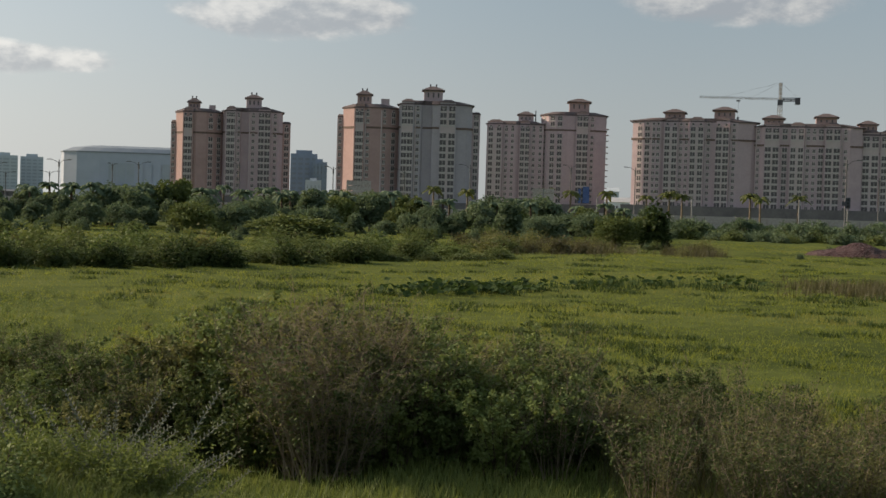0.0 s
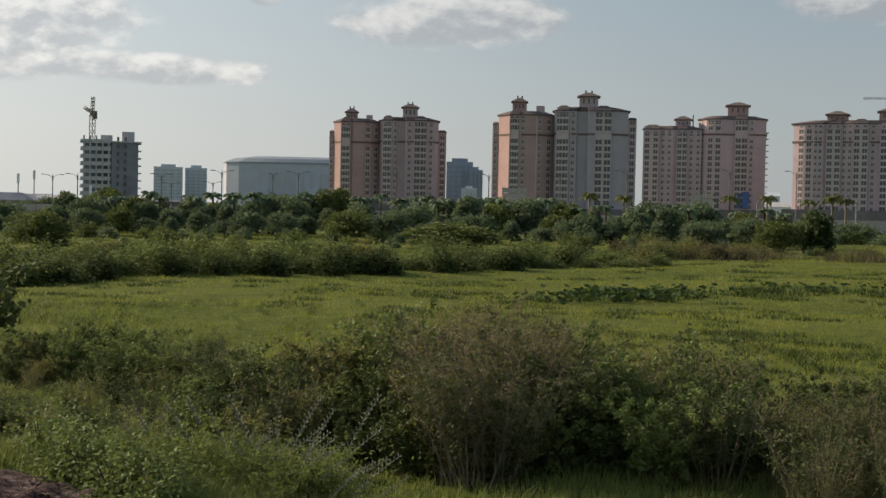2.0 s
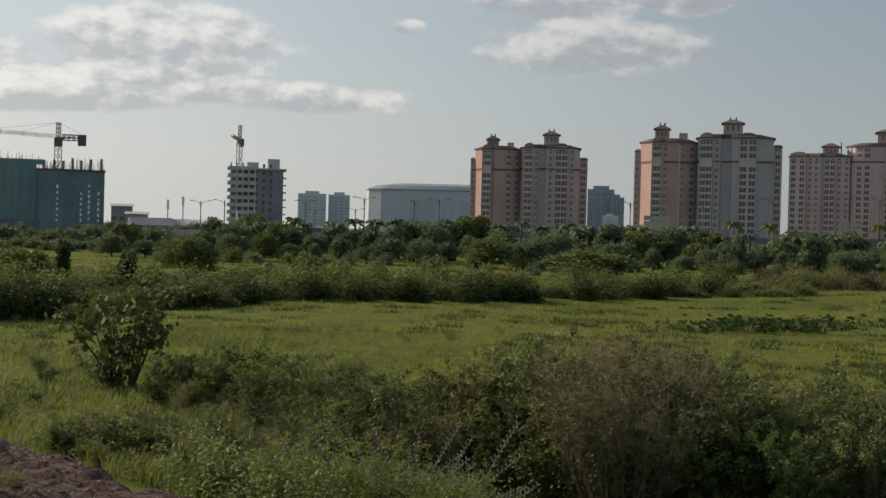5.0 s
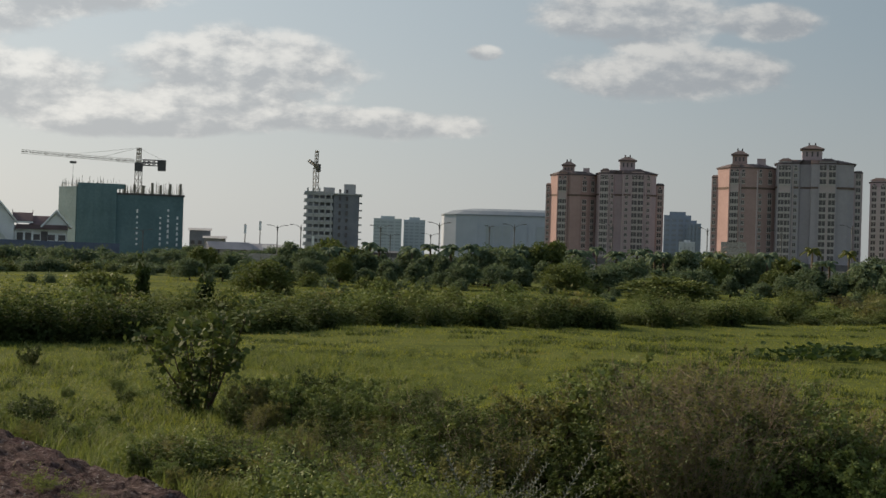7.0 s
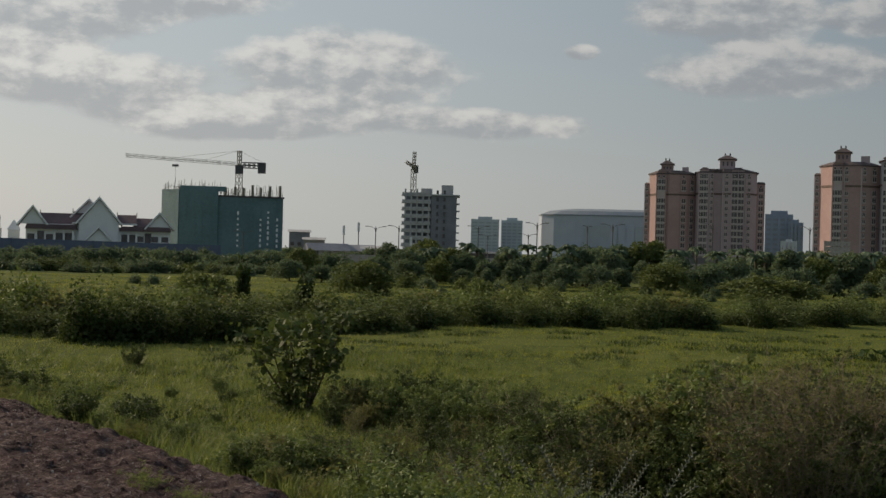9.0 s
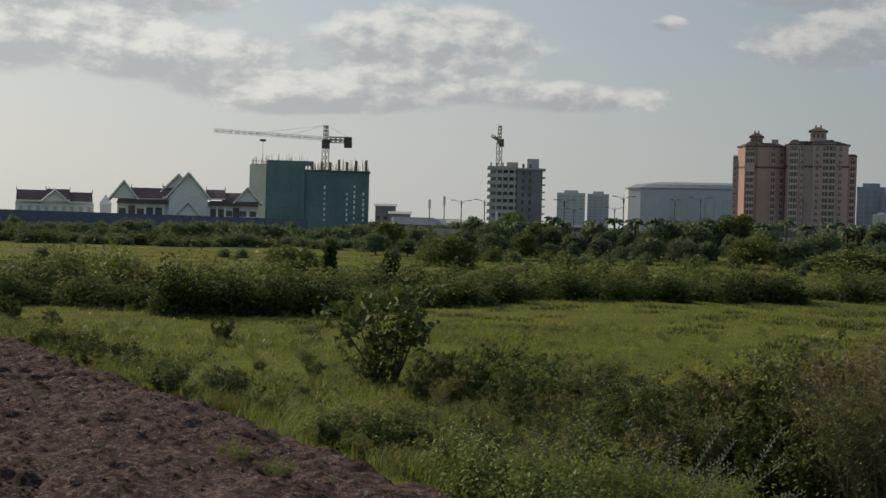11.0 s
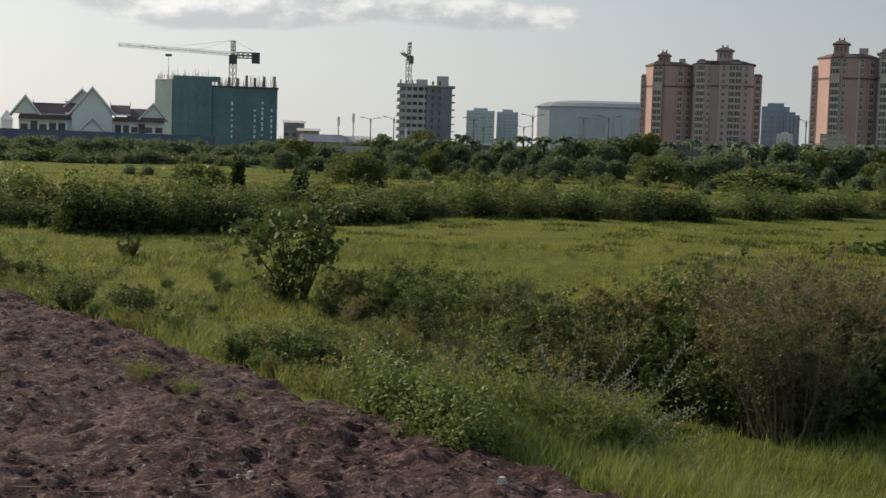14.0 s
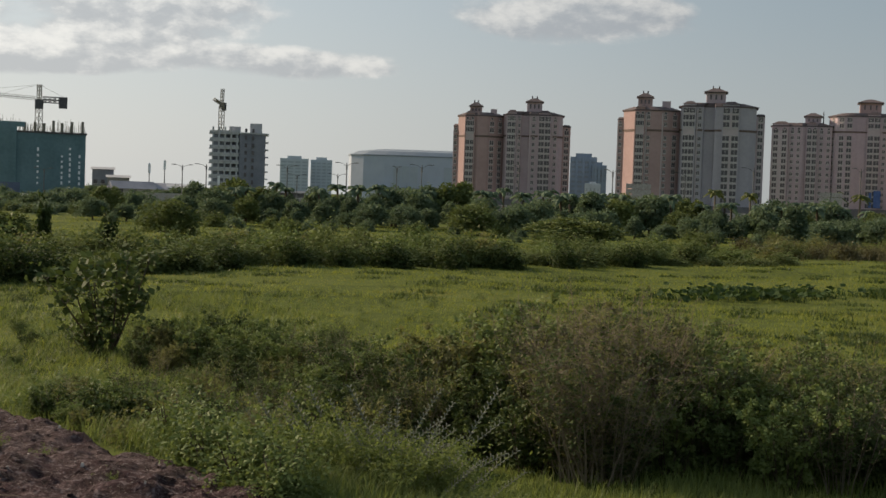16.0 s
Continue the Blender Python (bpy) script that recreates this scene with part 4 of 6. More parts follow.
traffic_signal(34.05, 190)
for az, d, h in ((22.0, 205, 5.6), (24.2, 215, 4.6), (32.2, 200, 5.0), (28.0, 230, 5.4)):
    t = thing("marker_post", facing(az, d), "pale grey steel post beside the road", "post", "roadside posts")
    part("shaft", Build().tube([(0, 0, 0), (0, 0, h)], [0.12, 0.1], 8), SILVER, t)
    part("cap", Build().tube([(0, 0, h), (0, 0, h + 0.2)], [0.16, 0.1], 8), SILVER, t)


def car(az, d, paint, label, turn, van=False):
    t = thing("car", facing(az, d, turn), label, "car", "parked cars")
    hood = 1.75 if van else 1.05
    side = [(-2.1, 0.3), (2.15, 0.3), (2.2, 0.75), (1.2, 0.95 if not van else 1.2), (0.75, hood + 0.4), (-1.3, hood + 0.42), (-2.05, 1.0), (-2.15, 0.7)]
    b = Build()
    for y in (-0.85, 0.85):
        b.face([(x, y, z) for x, z in side])
    for (x, z), (u, w) in zip(side, side[1:] + side[:1]):
        b.face([(x, -0.85, z), (u, -0.85, w), (u, 0.85, w), (x, 0.85, z)])
    part("body", b, paint, t)
    part("side_window", Build().box(-1.2, 0.65, -0.88, -0.84, 0.98, hood + 0.3), GLASS, t)
    part("windscreen", Build().box(0.8, 1.1, -0.7, 0.7, 1.0, hood + 0.2), GLASS, t)
    for x in (-1.3, 1.35):
        for y in (-0.8, 0.8):
            w = part("wheel", Build().tube([(x, y - 0.1, 0.32), (x, y + 0.1, 0.32)], [0.32, 0.32], 14), RUBBER, t)
            part("rim", Build().tube([(x, y - 0.13, 0.32), (x, y - 0.09, 0.32)], [0.19, 0.19], 10), SILVER, w)


for az, d, paint, label, turn, van in ((-13.3, 238, DARK_PAINT, "dark parked car beside the hoarding", 5, False), (-12.75, 236, CAR_PAINT, "white parked car beside the hoarding", 0, False), (-12.1, 240, DARK_PAINT, "dark parked van beside the hoarding", 8, True), (-9.9, 246, CAR_PAINT, "white parked car on rough ground", 20, False), (-20.6, 225, CAR_PAINT, "long white parked vehicle by the hoarding", 0, False)):
    car(az, d, paint, label, turn, van)


def house(az, d, w, h, roof_h, wall, roof, label, turn=0.0):
    t = thing("house", facing(az, d, turn), label, "house", "far low houses")
    part("wall", Build().box(-w / 2, w / 2, 0, w * 0.7, 0, h), wall, t)
    b = Build()
    i = [(-0.5, h), (w * 0.35, h + roof_h), (w * 0.7 + 0.5, h)]
    for x in (-w / 2 - 0.5, w / 2 + 0.5):
        b.face([(x, p, q) for p, q in i])
    for (p, q), (r, s) in zip(i, i[1:] + i[:1]):
        b.face([(-w / 2 - 0.5, p, q), (w / 2 + 0.5, p, q), (w / 2 + 0.5, r, s), (-w / 2 - 0.5, r, s)])
    part("roof", b, roof, t)
    for k in range(3):
        x = -w / 3 + k * w / 3
        wn = part("window", Build().box(x - 0.6, x + 0.6, -0.08, 0.1, h * 0.45, h * 0.45 + 1.3), GLASS, t)
        part("window_sill", Build().box(x - 0.75, x + 0.75, -0.2, 0.1, h * 0.45 - 0.15, h * 0.45), FRAME, wn)


house(-7.15, 480, 7, 8.6, 0.8, CONCRETE_DARK, CONCRETE, "flat-topped grey concrete house far off")
house(-6.55, 470, 7, 6.0, 0.8, STONE, CONCRETE, "low grey concrete house far off")
house(-5.9, 420, 12, 2.6, 2.2, STONE, CONCRETE_DARK, "low house with a wide dark roof", 12)
house(-4.9, 440, 11, 2.6, 2.0, STONE, CONCRETE_DARK, "low house with a dark roof among trees", -10)
house(-4.0, 430, 9, 3.2, 1.2, WHITE, CONCRETE, "low pale house with a grey roof", 0)
house(-3.3, 410, 13, 2.8, 0.8, PODIUM, CONCRETE, "long low grey shed with a flat roof", 0)
house(0.0, 400, 12, 3.0, 0.6, PODIUM, DARK_STEEL, "low dark shed with a flat roof", 0)
house(25.0, 900, 16, 7.0, 3.0, WHITE, CONCRETE, "pale low building far off between towers", 0)
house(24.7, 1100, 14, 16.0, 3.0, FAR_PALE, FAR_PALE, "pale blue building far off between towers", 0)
for az, d, h in ((-5.35, 460, 11.0), (-4.75, 480, 12.5), (-2.6, 470, 8.0)):
    t = thing("antenna_mast", facing(az, d), "thin pale antenna mast above low roofs", "mast", "antenna masts")
    part("shaft", Build().tube([(0, 0, 0), (0, 0, h)], [0.22, 0.14], 6), SILVER, t)
    part("panel", Build().box(-0.4, 0.4, -0.3, 0.3, h - 3.2, h - 0.2), WHITE, t)


def dirt_mound(az, d, w, h, seed):
    """A spoil heap of red earth, lumpy."""
    b, n, m = Build(), 40, 18
    for i in range(n):
        for k in range(m):
            x, y = (i / (n - 1) - 0.5) * w, (k / (m - 1) - 0.5) * w * 0.4
            r = (2 * x / w) ** 2 + (y / (w * 0.2)) ** 2
            z = h * max(0, 1 - r) ** 0.7 * (0.75 + 0.7 * noise.noise((x * 0.35, y * 0.5, seed)))
            b.v.append((x, y, z + 0.12 * noise.noise((x * 1.9, y * 1.9, seed)) - 0.12))
    for i in range(n - 1):
        for k in range(m - 1):
            b.f.append((i * m + k, (i + 1) * m + k, (i + 1) * m + k + 1, i * m + k + 1))
            b.m.append(0)
    ob = part("dirt_mound", b, DIRT)
    ob.matrix_basis = facing(az, d)
    tagged(ob, "heap of reddish brown spoil earth beyond the meadow", "dirt mound")


dirt_mound(34.9, 117, 10.5, 1.25, 2.0)
dirt_mound(37.2, 120, 9.0, 1.5, 5.0)


# ---- plants: shapes made once, then set out one by one ----
RNG = np.random.default_rng(7)


def blob_points(n, radii, seed, shell=0.75, lumps=0.35):
    """Points through a lumpy ellipsoid that stands on the ground, most of them near its surface."""
    rng = np.random.default_rng(seed)
    d = rng.normal(size=(n, 3))
    d /= np.linalg.norm(d, axis=1)[:, None]
    d[:, 2] = np.abs(d[:, 2]) * 1.0 - 0.25 * (rng.random(n) < 0.3)
    lump = np.array([noise.noise((p[0] * 2.3 + seed, p[1] * 2.3, p[2] * 2.3)) + 0.5 * noise.noise((p[0] * 6 + seed, p[1] * 6, p[2] * 6)) for p in d])
    r = np.where(rng.random(n) < shell, rng.uniform(0.82, 1.04, n), rng.uniform(0.3, 0.9, n))
    p = d * (r * (1 + lumps * lump))[:, None] * np.array(radii)
    p[:, 2] = np.maximum(p[:, 2], 0.02)
    return p


def stem_set(seed, count, h, spread, twigs, thick=0.02, bare=0.22):
    """Upright branching stems: the tubes, and the points along their twigs where leaves sit."""
    rng = random.Random(seed)
    b, spots = Build(), []
    for _ in range(count):
        turn, lean = rng.uniform(0, 2 * math.pi), rng.uniform(0.05, spread)
        way = Vector((math.cos(turn) * lean, math.sin(turn) * lean, 1)).normalized()
        long = h * rng.uniform(0.55, 1.0) / max(way.z, 0.5)
        base = Vector((math.cos(turn), math.sin(turn), 0)) * rng.uniform(0, 0.18 * h)
        bow = Vector((rng.uniform(-1, 1), rng.uniform(-1, 1), 0)) * 0.12 * long
        pts = [base + way * long * f + bow * f * f for f in (0, 0.35, 0.7, 1.0)]
        b.tube(pts, [thick, thick * 0.75, thick * 0.5, thick * 0.2], 3)
        for k in range(twigs):
            f = rng.uniform(bare, 1.0)
            p = base + way * long * f + bow * f * f
            q = p + Vector((rng.uniform(-1, 1), rng.uniform(-1, 1), rng.uniform(-0.1, 1.0))).normalized() * long * rng.uniform(0.08, 0.22)
            b.tube([p, q], [thick * 0.35, thick * 0.12], 3)
            spots.append((p, q))
    return b, spots


def leaves_on(spots, per, jitter, rng):
    p = np.array([s[0] for s in spots])
    q = np.array([s[1] for s in spots])
    k = rng.integers(0, len(spots), per * len(spots))
    f = rng.uniform(0.1, 1.1, len(k))[:, None]
    return p[k] + (q[k] - p[k]) * f + rng.normal(0, jitter, (len(k), 3))


class Plant:
    """Meshes of one shape of plant: woody part and leaves, and their names."""

    def __init__(self, wood, wood_mat, leaves, names):
        self.names = names
        self.wood = wood.data(names[0], wood_mat, False) if wood else None
        self.leaves = leaves

    def set_out(self, name, m, label, category, group=""):
        t = thing(name, m, label, category, group)
        if self.wood:
            part(self.names[0], self.wood, None, t)
        part(self.names[1], self.leaves, None, t)
        return t


def scatter(name, plants, poses, label, category):
    """Many small plants joined into one mesh, leaf by leaf."""
    v, f, n = [], [], 0
    mats, slots = [], []
    for plant, m in zip(plants, poses):
        me = plant.leaves
        co = np.empty(len(me.vertices) * 3, np.float32)
        me.vertices.foreach_get("co", co)
        co = co.reshape(-1, 3, 3)[::8].reshape(-1, 3)
        a = np.array(m)
        v.append(co @ a[:3, :3].T + a[:3, 3])
        if me.materials[0] not in mats:
            mats.append(me.materials[0])
        slots.append(np.full(len(co) // 3, mats.index(me.materials[0])))
    v, slots = np.concatenate(v), np.concatenate(slots)
    out = bpy.data.meshes.new(name)
    out.vertices.add(len(v))
    out.vertices.foreach_set("co", v.ravel())
    out.loops.add(len(v))
    out.loops.foreach_set("vertex_index", np.arange(len(v)))
    out.polygons.add(len(v) // 3)
    out.polygons.foreach_set("loop_start", np.arange(0, len(v), 3))
    for m in mats:
        out.materials.append(m)
    out.polygons.foreach_set("material_index", slots.astype(np.int32))
    out.update(calc_edges=True)
    return tagged(new(name, out), label, category, kind="stuff")


def airy_shrub(seed, h, count=24, twigs=13, per=13, size=0.05, mat=SHRUB, wood=TWIG, spread=0.55, jitter=0.05, thick=0.012, bare=0.22, fine=False):
    b, spots = stem_set(seed, count, h, spread, twigs, thick, bare)
    rng = np.random.default_rng(seed)
    p = leaves_on(spots, per, jitter, rng)
    p[:, 2] = np.maximum(p[:, 2], 0.02)
    return Plant(b, wood, leaves_mesh("foliage", p, rng.uniform(0.6, 1.3, len(p)) * size, mat, rng, simple=fine), ("branchwork", "foliage"))


def dense_bush(seed, h, w, n, size, mat, lobes=5):
    rng = np.random.default_rng(seed)
    cloud = []
    for k in range(lobes):
        a = rng.uniform(0, 2 * np.pi)
        r = rng.uniform(0.0, 0.45) * w / 2 if k else 0
        s = 1.0 if k == 0 else rng.uniform(0.45, 0.85)
        q = blob_points(n // lobes, (w * 0.36 * s, w * 0.36 * s, h * s), seed * 13 + k, 0.75, 0.62)
        cloud.append(q + np.array([math.cos(a) * r, math.sin(a) * r, 0]))
    p = np.concatenate(cloud)
    b, _ = stem_set(seed, 7, h * 0.85, 0.6, 5, 0.02)
    return Plant(b, BARK, leaves_mesh("foliage", p, rng.uniform(0.6, 1.35, len(p)) * size * 1.2, mat, rng, simple=True), ("branchwork", "foliage"))


def leafy_tree(seed, h, w, n, size, mat, lobes=9):
    """Short-trunked spreading tree: limbs, and a crown of separate leaf masses down to the ground's edge."""
    rng = np.random.default_rng(seed)
    rr = random.Random(seed)
    b = Build()
    b.tube([(0, 0, 0), (0.05, 0.02, h * 0.22), (0.1, -0.05, h * 0.5)], [0.11 + 0.01 * h, 0.09, 0.05], 6)
    cloud = []
    for k in range(lobes):
        a = 2 * math.pi * k / lobes + rr.uniform(-0.4, 0.4)
        r = rr.uniform(0.15, 0.36) * w if k else 0.0
        z = h * (rr.uniform(-0.02, 0.12) if k % 2 else rr.uniform(0.2, 0.6)) if k else h * 0.55
        size_k = rr.uniform(0.34, 0.5)
        c = Vector((math.cos(a) * r, math.sin(a) * r, z))
        b.tube([(0.05, 0, h * 0.2), c * 0.6 + Vector((0, 0, h * 0.12)), c + Vector((0, 0, h * 0.1))], [0.06, 0.04, 0.02], 4)
        q = blob_points(n // lobes, (w * size_k * 0.62, w * size_k * 0.62, h * size_k), seed * 17 + k, 0.78, 0.7)
        cloud.append(q + np.array(c))
    p = np.concatenate(cloud)
    p[:, 2] *= h / p[:, 2].max()
    return Plant(b, BARK, leaves_mesh("crown", p, rng.uniform(0.6, 1.4, len(p)) * size, mat, rng, simple=True), ("trunk", "crown"))


def stand(az, d, turn=0.0, s=1.0, sz=1.0):
    p = bearing(az, d)
    return pose(p.x, p.y, gz(p) - 0.03, 0, 0, turn) @ Matrix.Diagonal((s, s, s * sz, 1))


PICK = random.Random(11)


def between(table, az):
    return float(np.interp(az, [r[0] for r in table], [r[1] for r in table]))


# ---- the tree belt beyond the meadow ----
def round_tree(seed, h, w, n, size, mat):
    """Round-headed tree: a short forked trunk under a close crown of leaf masses, each a shell with gaps between."""
    rng, rr = np.random.default_rng(seed), random.Random(seed)
    b = Build().tube([(0, 0, 0), (0.04, 0.02, h * 0.2), (0.1, -0.05, h * 0.45)], [0.12 + 0.01 * h, 0.10, 0.06], 6)
    cloud = []
    masses = 12
    for k in range(masses):
        a = 2.4 * k + rr.uniform(-0.3, 0.3)
        up = (k + 0.5) / masses
        r = w * 0.5 * math.sqrt(max(0.0, 1 - (1.55 * up - 0.6) ** 2)) * rr.uniform(0.5, 0.72)
        c = Vector((math.cos(a) * r, math.sin(a) * r, h * (0.12 + 0.62 * up)))
        size_k = rr.uniform(0.19, 0.27)
        b.tube([(0.05, 0, h * 0.2), c * 0.6 + Vector((0, 0, h * 0.1)), c], [0.06, 0.04, 0.02], 4)
        q = blob_points(n // masses, (w * size_k, w * size_k, h * size_k * 1.05), seed * 17 + k, 0.9, 0.5)
        cloud.append(q + np.array(c))
    p = np.concatenate(cloud)
    p[:, 2] *= h / p[:, 2].max()
    return Plant(b, BARK, leaves_mesh("crown", p, rng.uniform(0.6, 1.4, len(p)) * size, mat, rng, simple=True), ("trunk", "crown"))


TREES = [round_tree(20 + k, 4.0, w, 4600, 0.19, HEDGE_LEAF if k == 4 else TREE) for k, w in enumerate((4.2, 4.8, 3.4, 5.2, 4.2, 3.0))]
BELT_TOP = [(-8, 2.8), (-4, 3.2), (0, 3.7), (6, 3.8), (12, 3.8), (18, 3.6), (27, 3.3)]
for row, (near, low) in enumerate(((133, 0.78), (144, 0.95), (157, 1.06))):
    az = -7.5 + 0.5 * row
    while az < 26.5:
        d = near + PICK.uniform(-4, 5) + (4 if az < 0 else 0)
        h = between(BELT_TOP, az) * low * PICK.uniform(0.72, 1.10)
        PICK.choice(TREES).set_out("tree", stand(az, d, PICK.uniform(0, 360), h / 4.0 * PICK.uniform(0.85, 1.3), 1.0) @ Matrix.Diagonal((1, 1, PICK.uniform(0.85, 1.1), 1)), "bushy dark green broadleaf tree in a dense belt", "tree", "tree belt")
        az += PICK.uniform(0.85, 1.4)
# lower growth on both sides of the belt
LOW_TREES = [leafy_tree(40 + k, 3.0, w, 2200, 0.2, TREE, 7) for k, w in enumerate((4.2, 5.0, 3.6))]
for k in range(64):
    az = -26 + k * 0.32 + PICK.uniform(-0.3, 0.3)
    d = PICK.uniform(172, 215)
    PICK.choice(LOW_TREES).set_out("tree", stand(az, d, PICK.uniform(0, 360), PICK.uniform(0.5, 1.1)), "low hazy green tree in front of the hoarding", "tree", "scattered low trees")
for k in range(30):
    az = 26.6 + k * 0.42 + PICK.uniform(-0.3, 0.3)
    d = PICK.uniform(165, 205)
    PICK.choice(LOW_TREES).set_out("tree", stand(az, d, PICK.uniform(0, 360), PICK.uniform(0.55, 0.98)), "low bright green roadside tree", "tree", "scattered low trees")

for k in range(16):
    az, d = PICK.uniform(-9.0, -2.8), PICK.uniform(330, 395)
    PICK.choice(LOW_TREES).set_out("tree", stand(az, d, PICK.uniform(0, 360), PICK.uniform(0.8, 1.5)), "dark tree among low houses far off", "tree", "scattered low trees")

MID_DARK = dense_bush(60, 1.0, 1.0, 2600, 0.075, DARK, 3)
for az, d, h, w, label in ((-6.94, 62, 2.05, 1.25, "dark creeper-covered stump like a column"), (-9.4, 76, 2.45, 1.2, "dark narrow creeper-covered sapling"), (26.6, 122, 3.5, 3.0, "dense dark tree at the edge of the belt")):
    MID_DARK.set_out("bush", stand(az, d, 40, w) @ Matrix.Diagonal((1, 1, h / w, 1)), label, "bush")
DARK_BUSH = dense_bush(64, 1.6, 2.6, 4200, 0.075, DARK, 7)
# dark-leaved bushes set along the strip's front to paint in its shadow
for az, d, s, tall in ((-13.4, 48.7, 1.0, 1.0), (-11.8, 49.2, 0.9, 1.0), (-3.9, 58.0, 0.8, 0.7), (-2.2, 59.6, 0.9, 0.8), (0.6, 62.0, 0.9, 0.9), (2.3, 62.8, 0.8, 0.8), (4.4, 64.0, 1.0, 0.8), (6.9, 66.2, 0.9, 0.9), (9.1, 68.8, 1.0, 0.8), (11.6, 72.0, 0.9, 0.9), (14.2, 75.6, 1.0, 0.8), (-15.6, 48.4, 1.0, 1.2), (-14.6, 48.6, 1.0, 0.9), (-10.3, 49.8, 0.9, 0.95), (-9.3, 50.6, 0.9, 0.9)):
    DARK_BUSH.set_out("bush", stand(az, d, az * 40, s) @ Matrix.Diagonal((1, 1, tall, 1)), "dark bush at the shaded front of the overgrown strip", "bush", "overgrown strip bushes")
LONE = [round_tree(50 + k, 4.0, 4.6, 6000, 0.15, HEDGE_LEAF) for k in range(3)]
for k, (az, d, h, w) in enumerate(((-4.6, 94, 2.9, 4.4), (-11.0, 80, 2.1, 3.4), (11.9, 96, 2.45, 6.4), (25.0, 122, 2.9, 4.2), (7.7, 128, 3.2, 4.6), (5.4, 92, 1.7, 1.9), (17.2, 98, 1.7, 2.0), (0.35, 79, 2.1, 2.0), (-0.2, 77, 1.5, 1.6))):
    LONE[k % 3].set_out("tree", stand(az, d, 70 * k, w / 4.6) @ Matrix.Diagonal((1, 1, h / 4.0 * 4.6 / w, 1)), "low round green tree standing in the grass", "tree", "lone low trees")


def palm(seed, h, mat=PALM, reach=1.0, wood=TWIG):
    rr = random.Random(seed)
    b = Build().tube([(0, 0, 0), (0.05, 0, h * 0.5), (0.1, 0.05, h * 0.86)], [0.2, 0.15, 0.11], 7)
    leaf = Build()
    for k in range(20):
        a, up = 2 * math.pi * k / 20 + rr.uniform(-0.2, 0.2), rr.uniform(-0.1, 1.2)
        long = rr.uniform(1.2, 1.9) * reach
        way = Vector((math.cos(a), math.sin(a), up)).normalized()
        side = Vector((-math.sin(a), math.cos(a), 0))
        spine = [Vector((0.1, 0.05, h * 0.85)) + way * long * f + Vector((0, 0, -0.9 * f * f * long * 0.7)) for f in (0, 0.3, 0.6, 0.85, 1.0)]
        wide = (0.05, 0.26, 0.30, 0.2, 0.03)
        for i in range(4):
            for s in (-1, 1):
                leaf.face([spine[i], spine[i + 1], spine[i + 1] + side * s * wide[i + 1] - Vector((0, 0, 0.18)), spine[i] + side * s * wide[i] - Vector((0, 0, 0.18))])
    return Plant(b, wood, leaf.data("fronds", mat, False), ("trunk", "fronds"))


PALMS = [palm(80 + k, 6.0) for k in range(4)]
DARK_PALMS = [palm(84 + k, 6.0, TREE, 1.0, BARK) for k in range(3)]
for az, d, h in ((3.1, 205, 5.3), (4.3, 215, 5.2), (5.9, 200, 5.4), (7.3, 210, 5.0), (9.0, 205, 5.6), (10.9, 200, 5.4), (12.4, 205, 5.2), (13.4, 200, 5.3), (14.8, 205, 5.0), (17.5, 215, 6.6), (18.9, 215, 6.3), (16.0, 220, 5.4), (22.2, 235, 7.0), (23.1, 235, 6.8), (24.6, 240, 6.9), (27.1, 240, 7.2), (27.6, 245, 6.8), (30.3, 240, 7.2), (30.7, 235, 6.6), (32.15, 240, 7.0), (26.2, 250, 6.4), (1.2, 215, 4.8)):
    PICK.choice(PALMS if az > 16 else DARK_PALMS).set_out("palm_tree", stand(az, d, PICK.uniform(0, 360), h / 6.0), "young palm tree with drooping fronds by the road", "palm tree", "roadside palms")

FEATHERY = [palm(90 + k, 5.0, TREE, 0.95, BARK) for k in range(4)]
for k in range(34):
    az = -2.0 + k * 0.82 + PICK.uniform(-0.35, 0.35)
    top = between(BELT_TOP, az) * PICK.uniform(1.1, 1.32)
    PICK.choice(FEATHERY).set_out("feathery_tree", stand(az, PICK.uniform(146, 162), PICK.uniform(0, 360), top / 5.0), "slim tree with drooping feathery dark green fronds", "tree", "tree belt")

# ---- the overgrown strip across the middle of the meadow ----
FAR_HEDGE = [dense_bush(120 + k, 1.5, 2.6, 2200, 0.10, m, 7) for k, m in enumerate((TREE, HEDGE_LEAF, TREE))]
HEDGE = [dense_bush(100 + k, 1.5, 2.6, 5200, 0.06, HEDGE_LEAF, 7) for k in range(4)] + [dense_bush(110 + k, 1.3, 2.4, 4000, 0.062, SHRUB_BRIGHT, 6) for k in range(3)] + [dense_bush(115, 1.3, 2.2, 3000, 0.08, SHRUB_DRY, 5)]
STRIP = [(-27, 53), (-20, 52), (-15, 49), (-8.7, 51), (-5, 57), (0, 62), (5.5, 65), (9, 69), (15, 77), (21, 86)]
TALLER = [(-27, 0.8), (-17, 1.1), (-12, 1.1), (-9, 0.95), (-6, 0.7), (0, 0.9), (8, 0.85), (14, 0.75), (21, 0.6)]
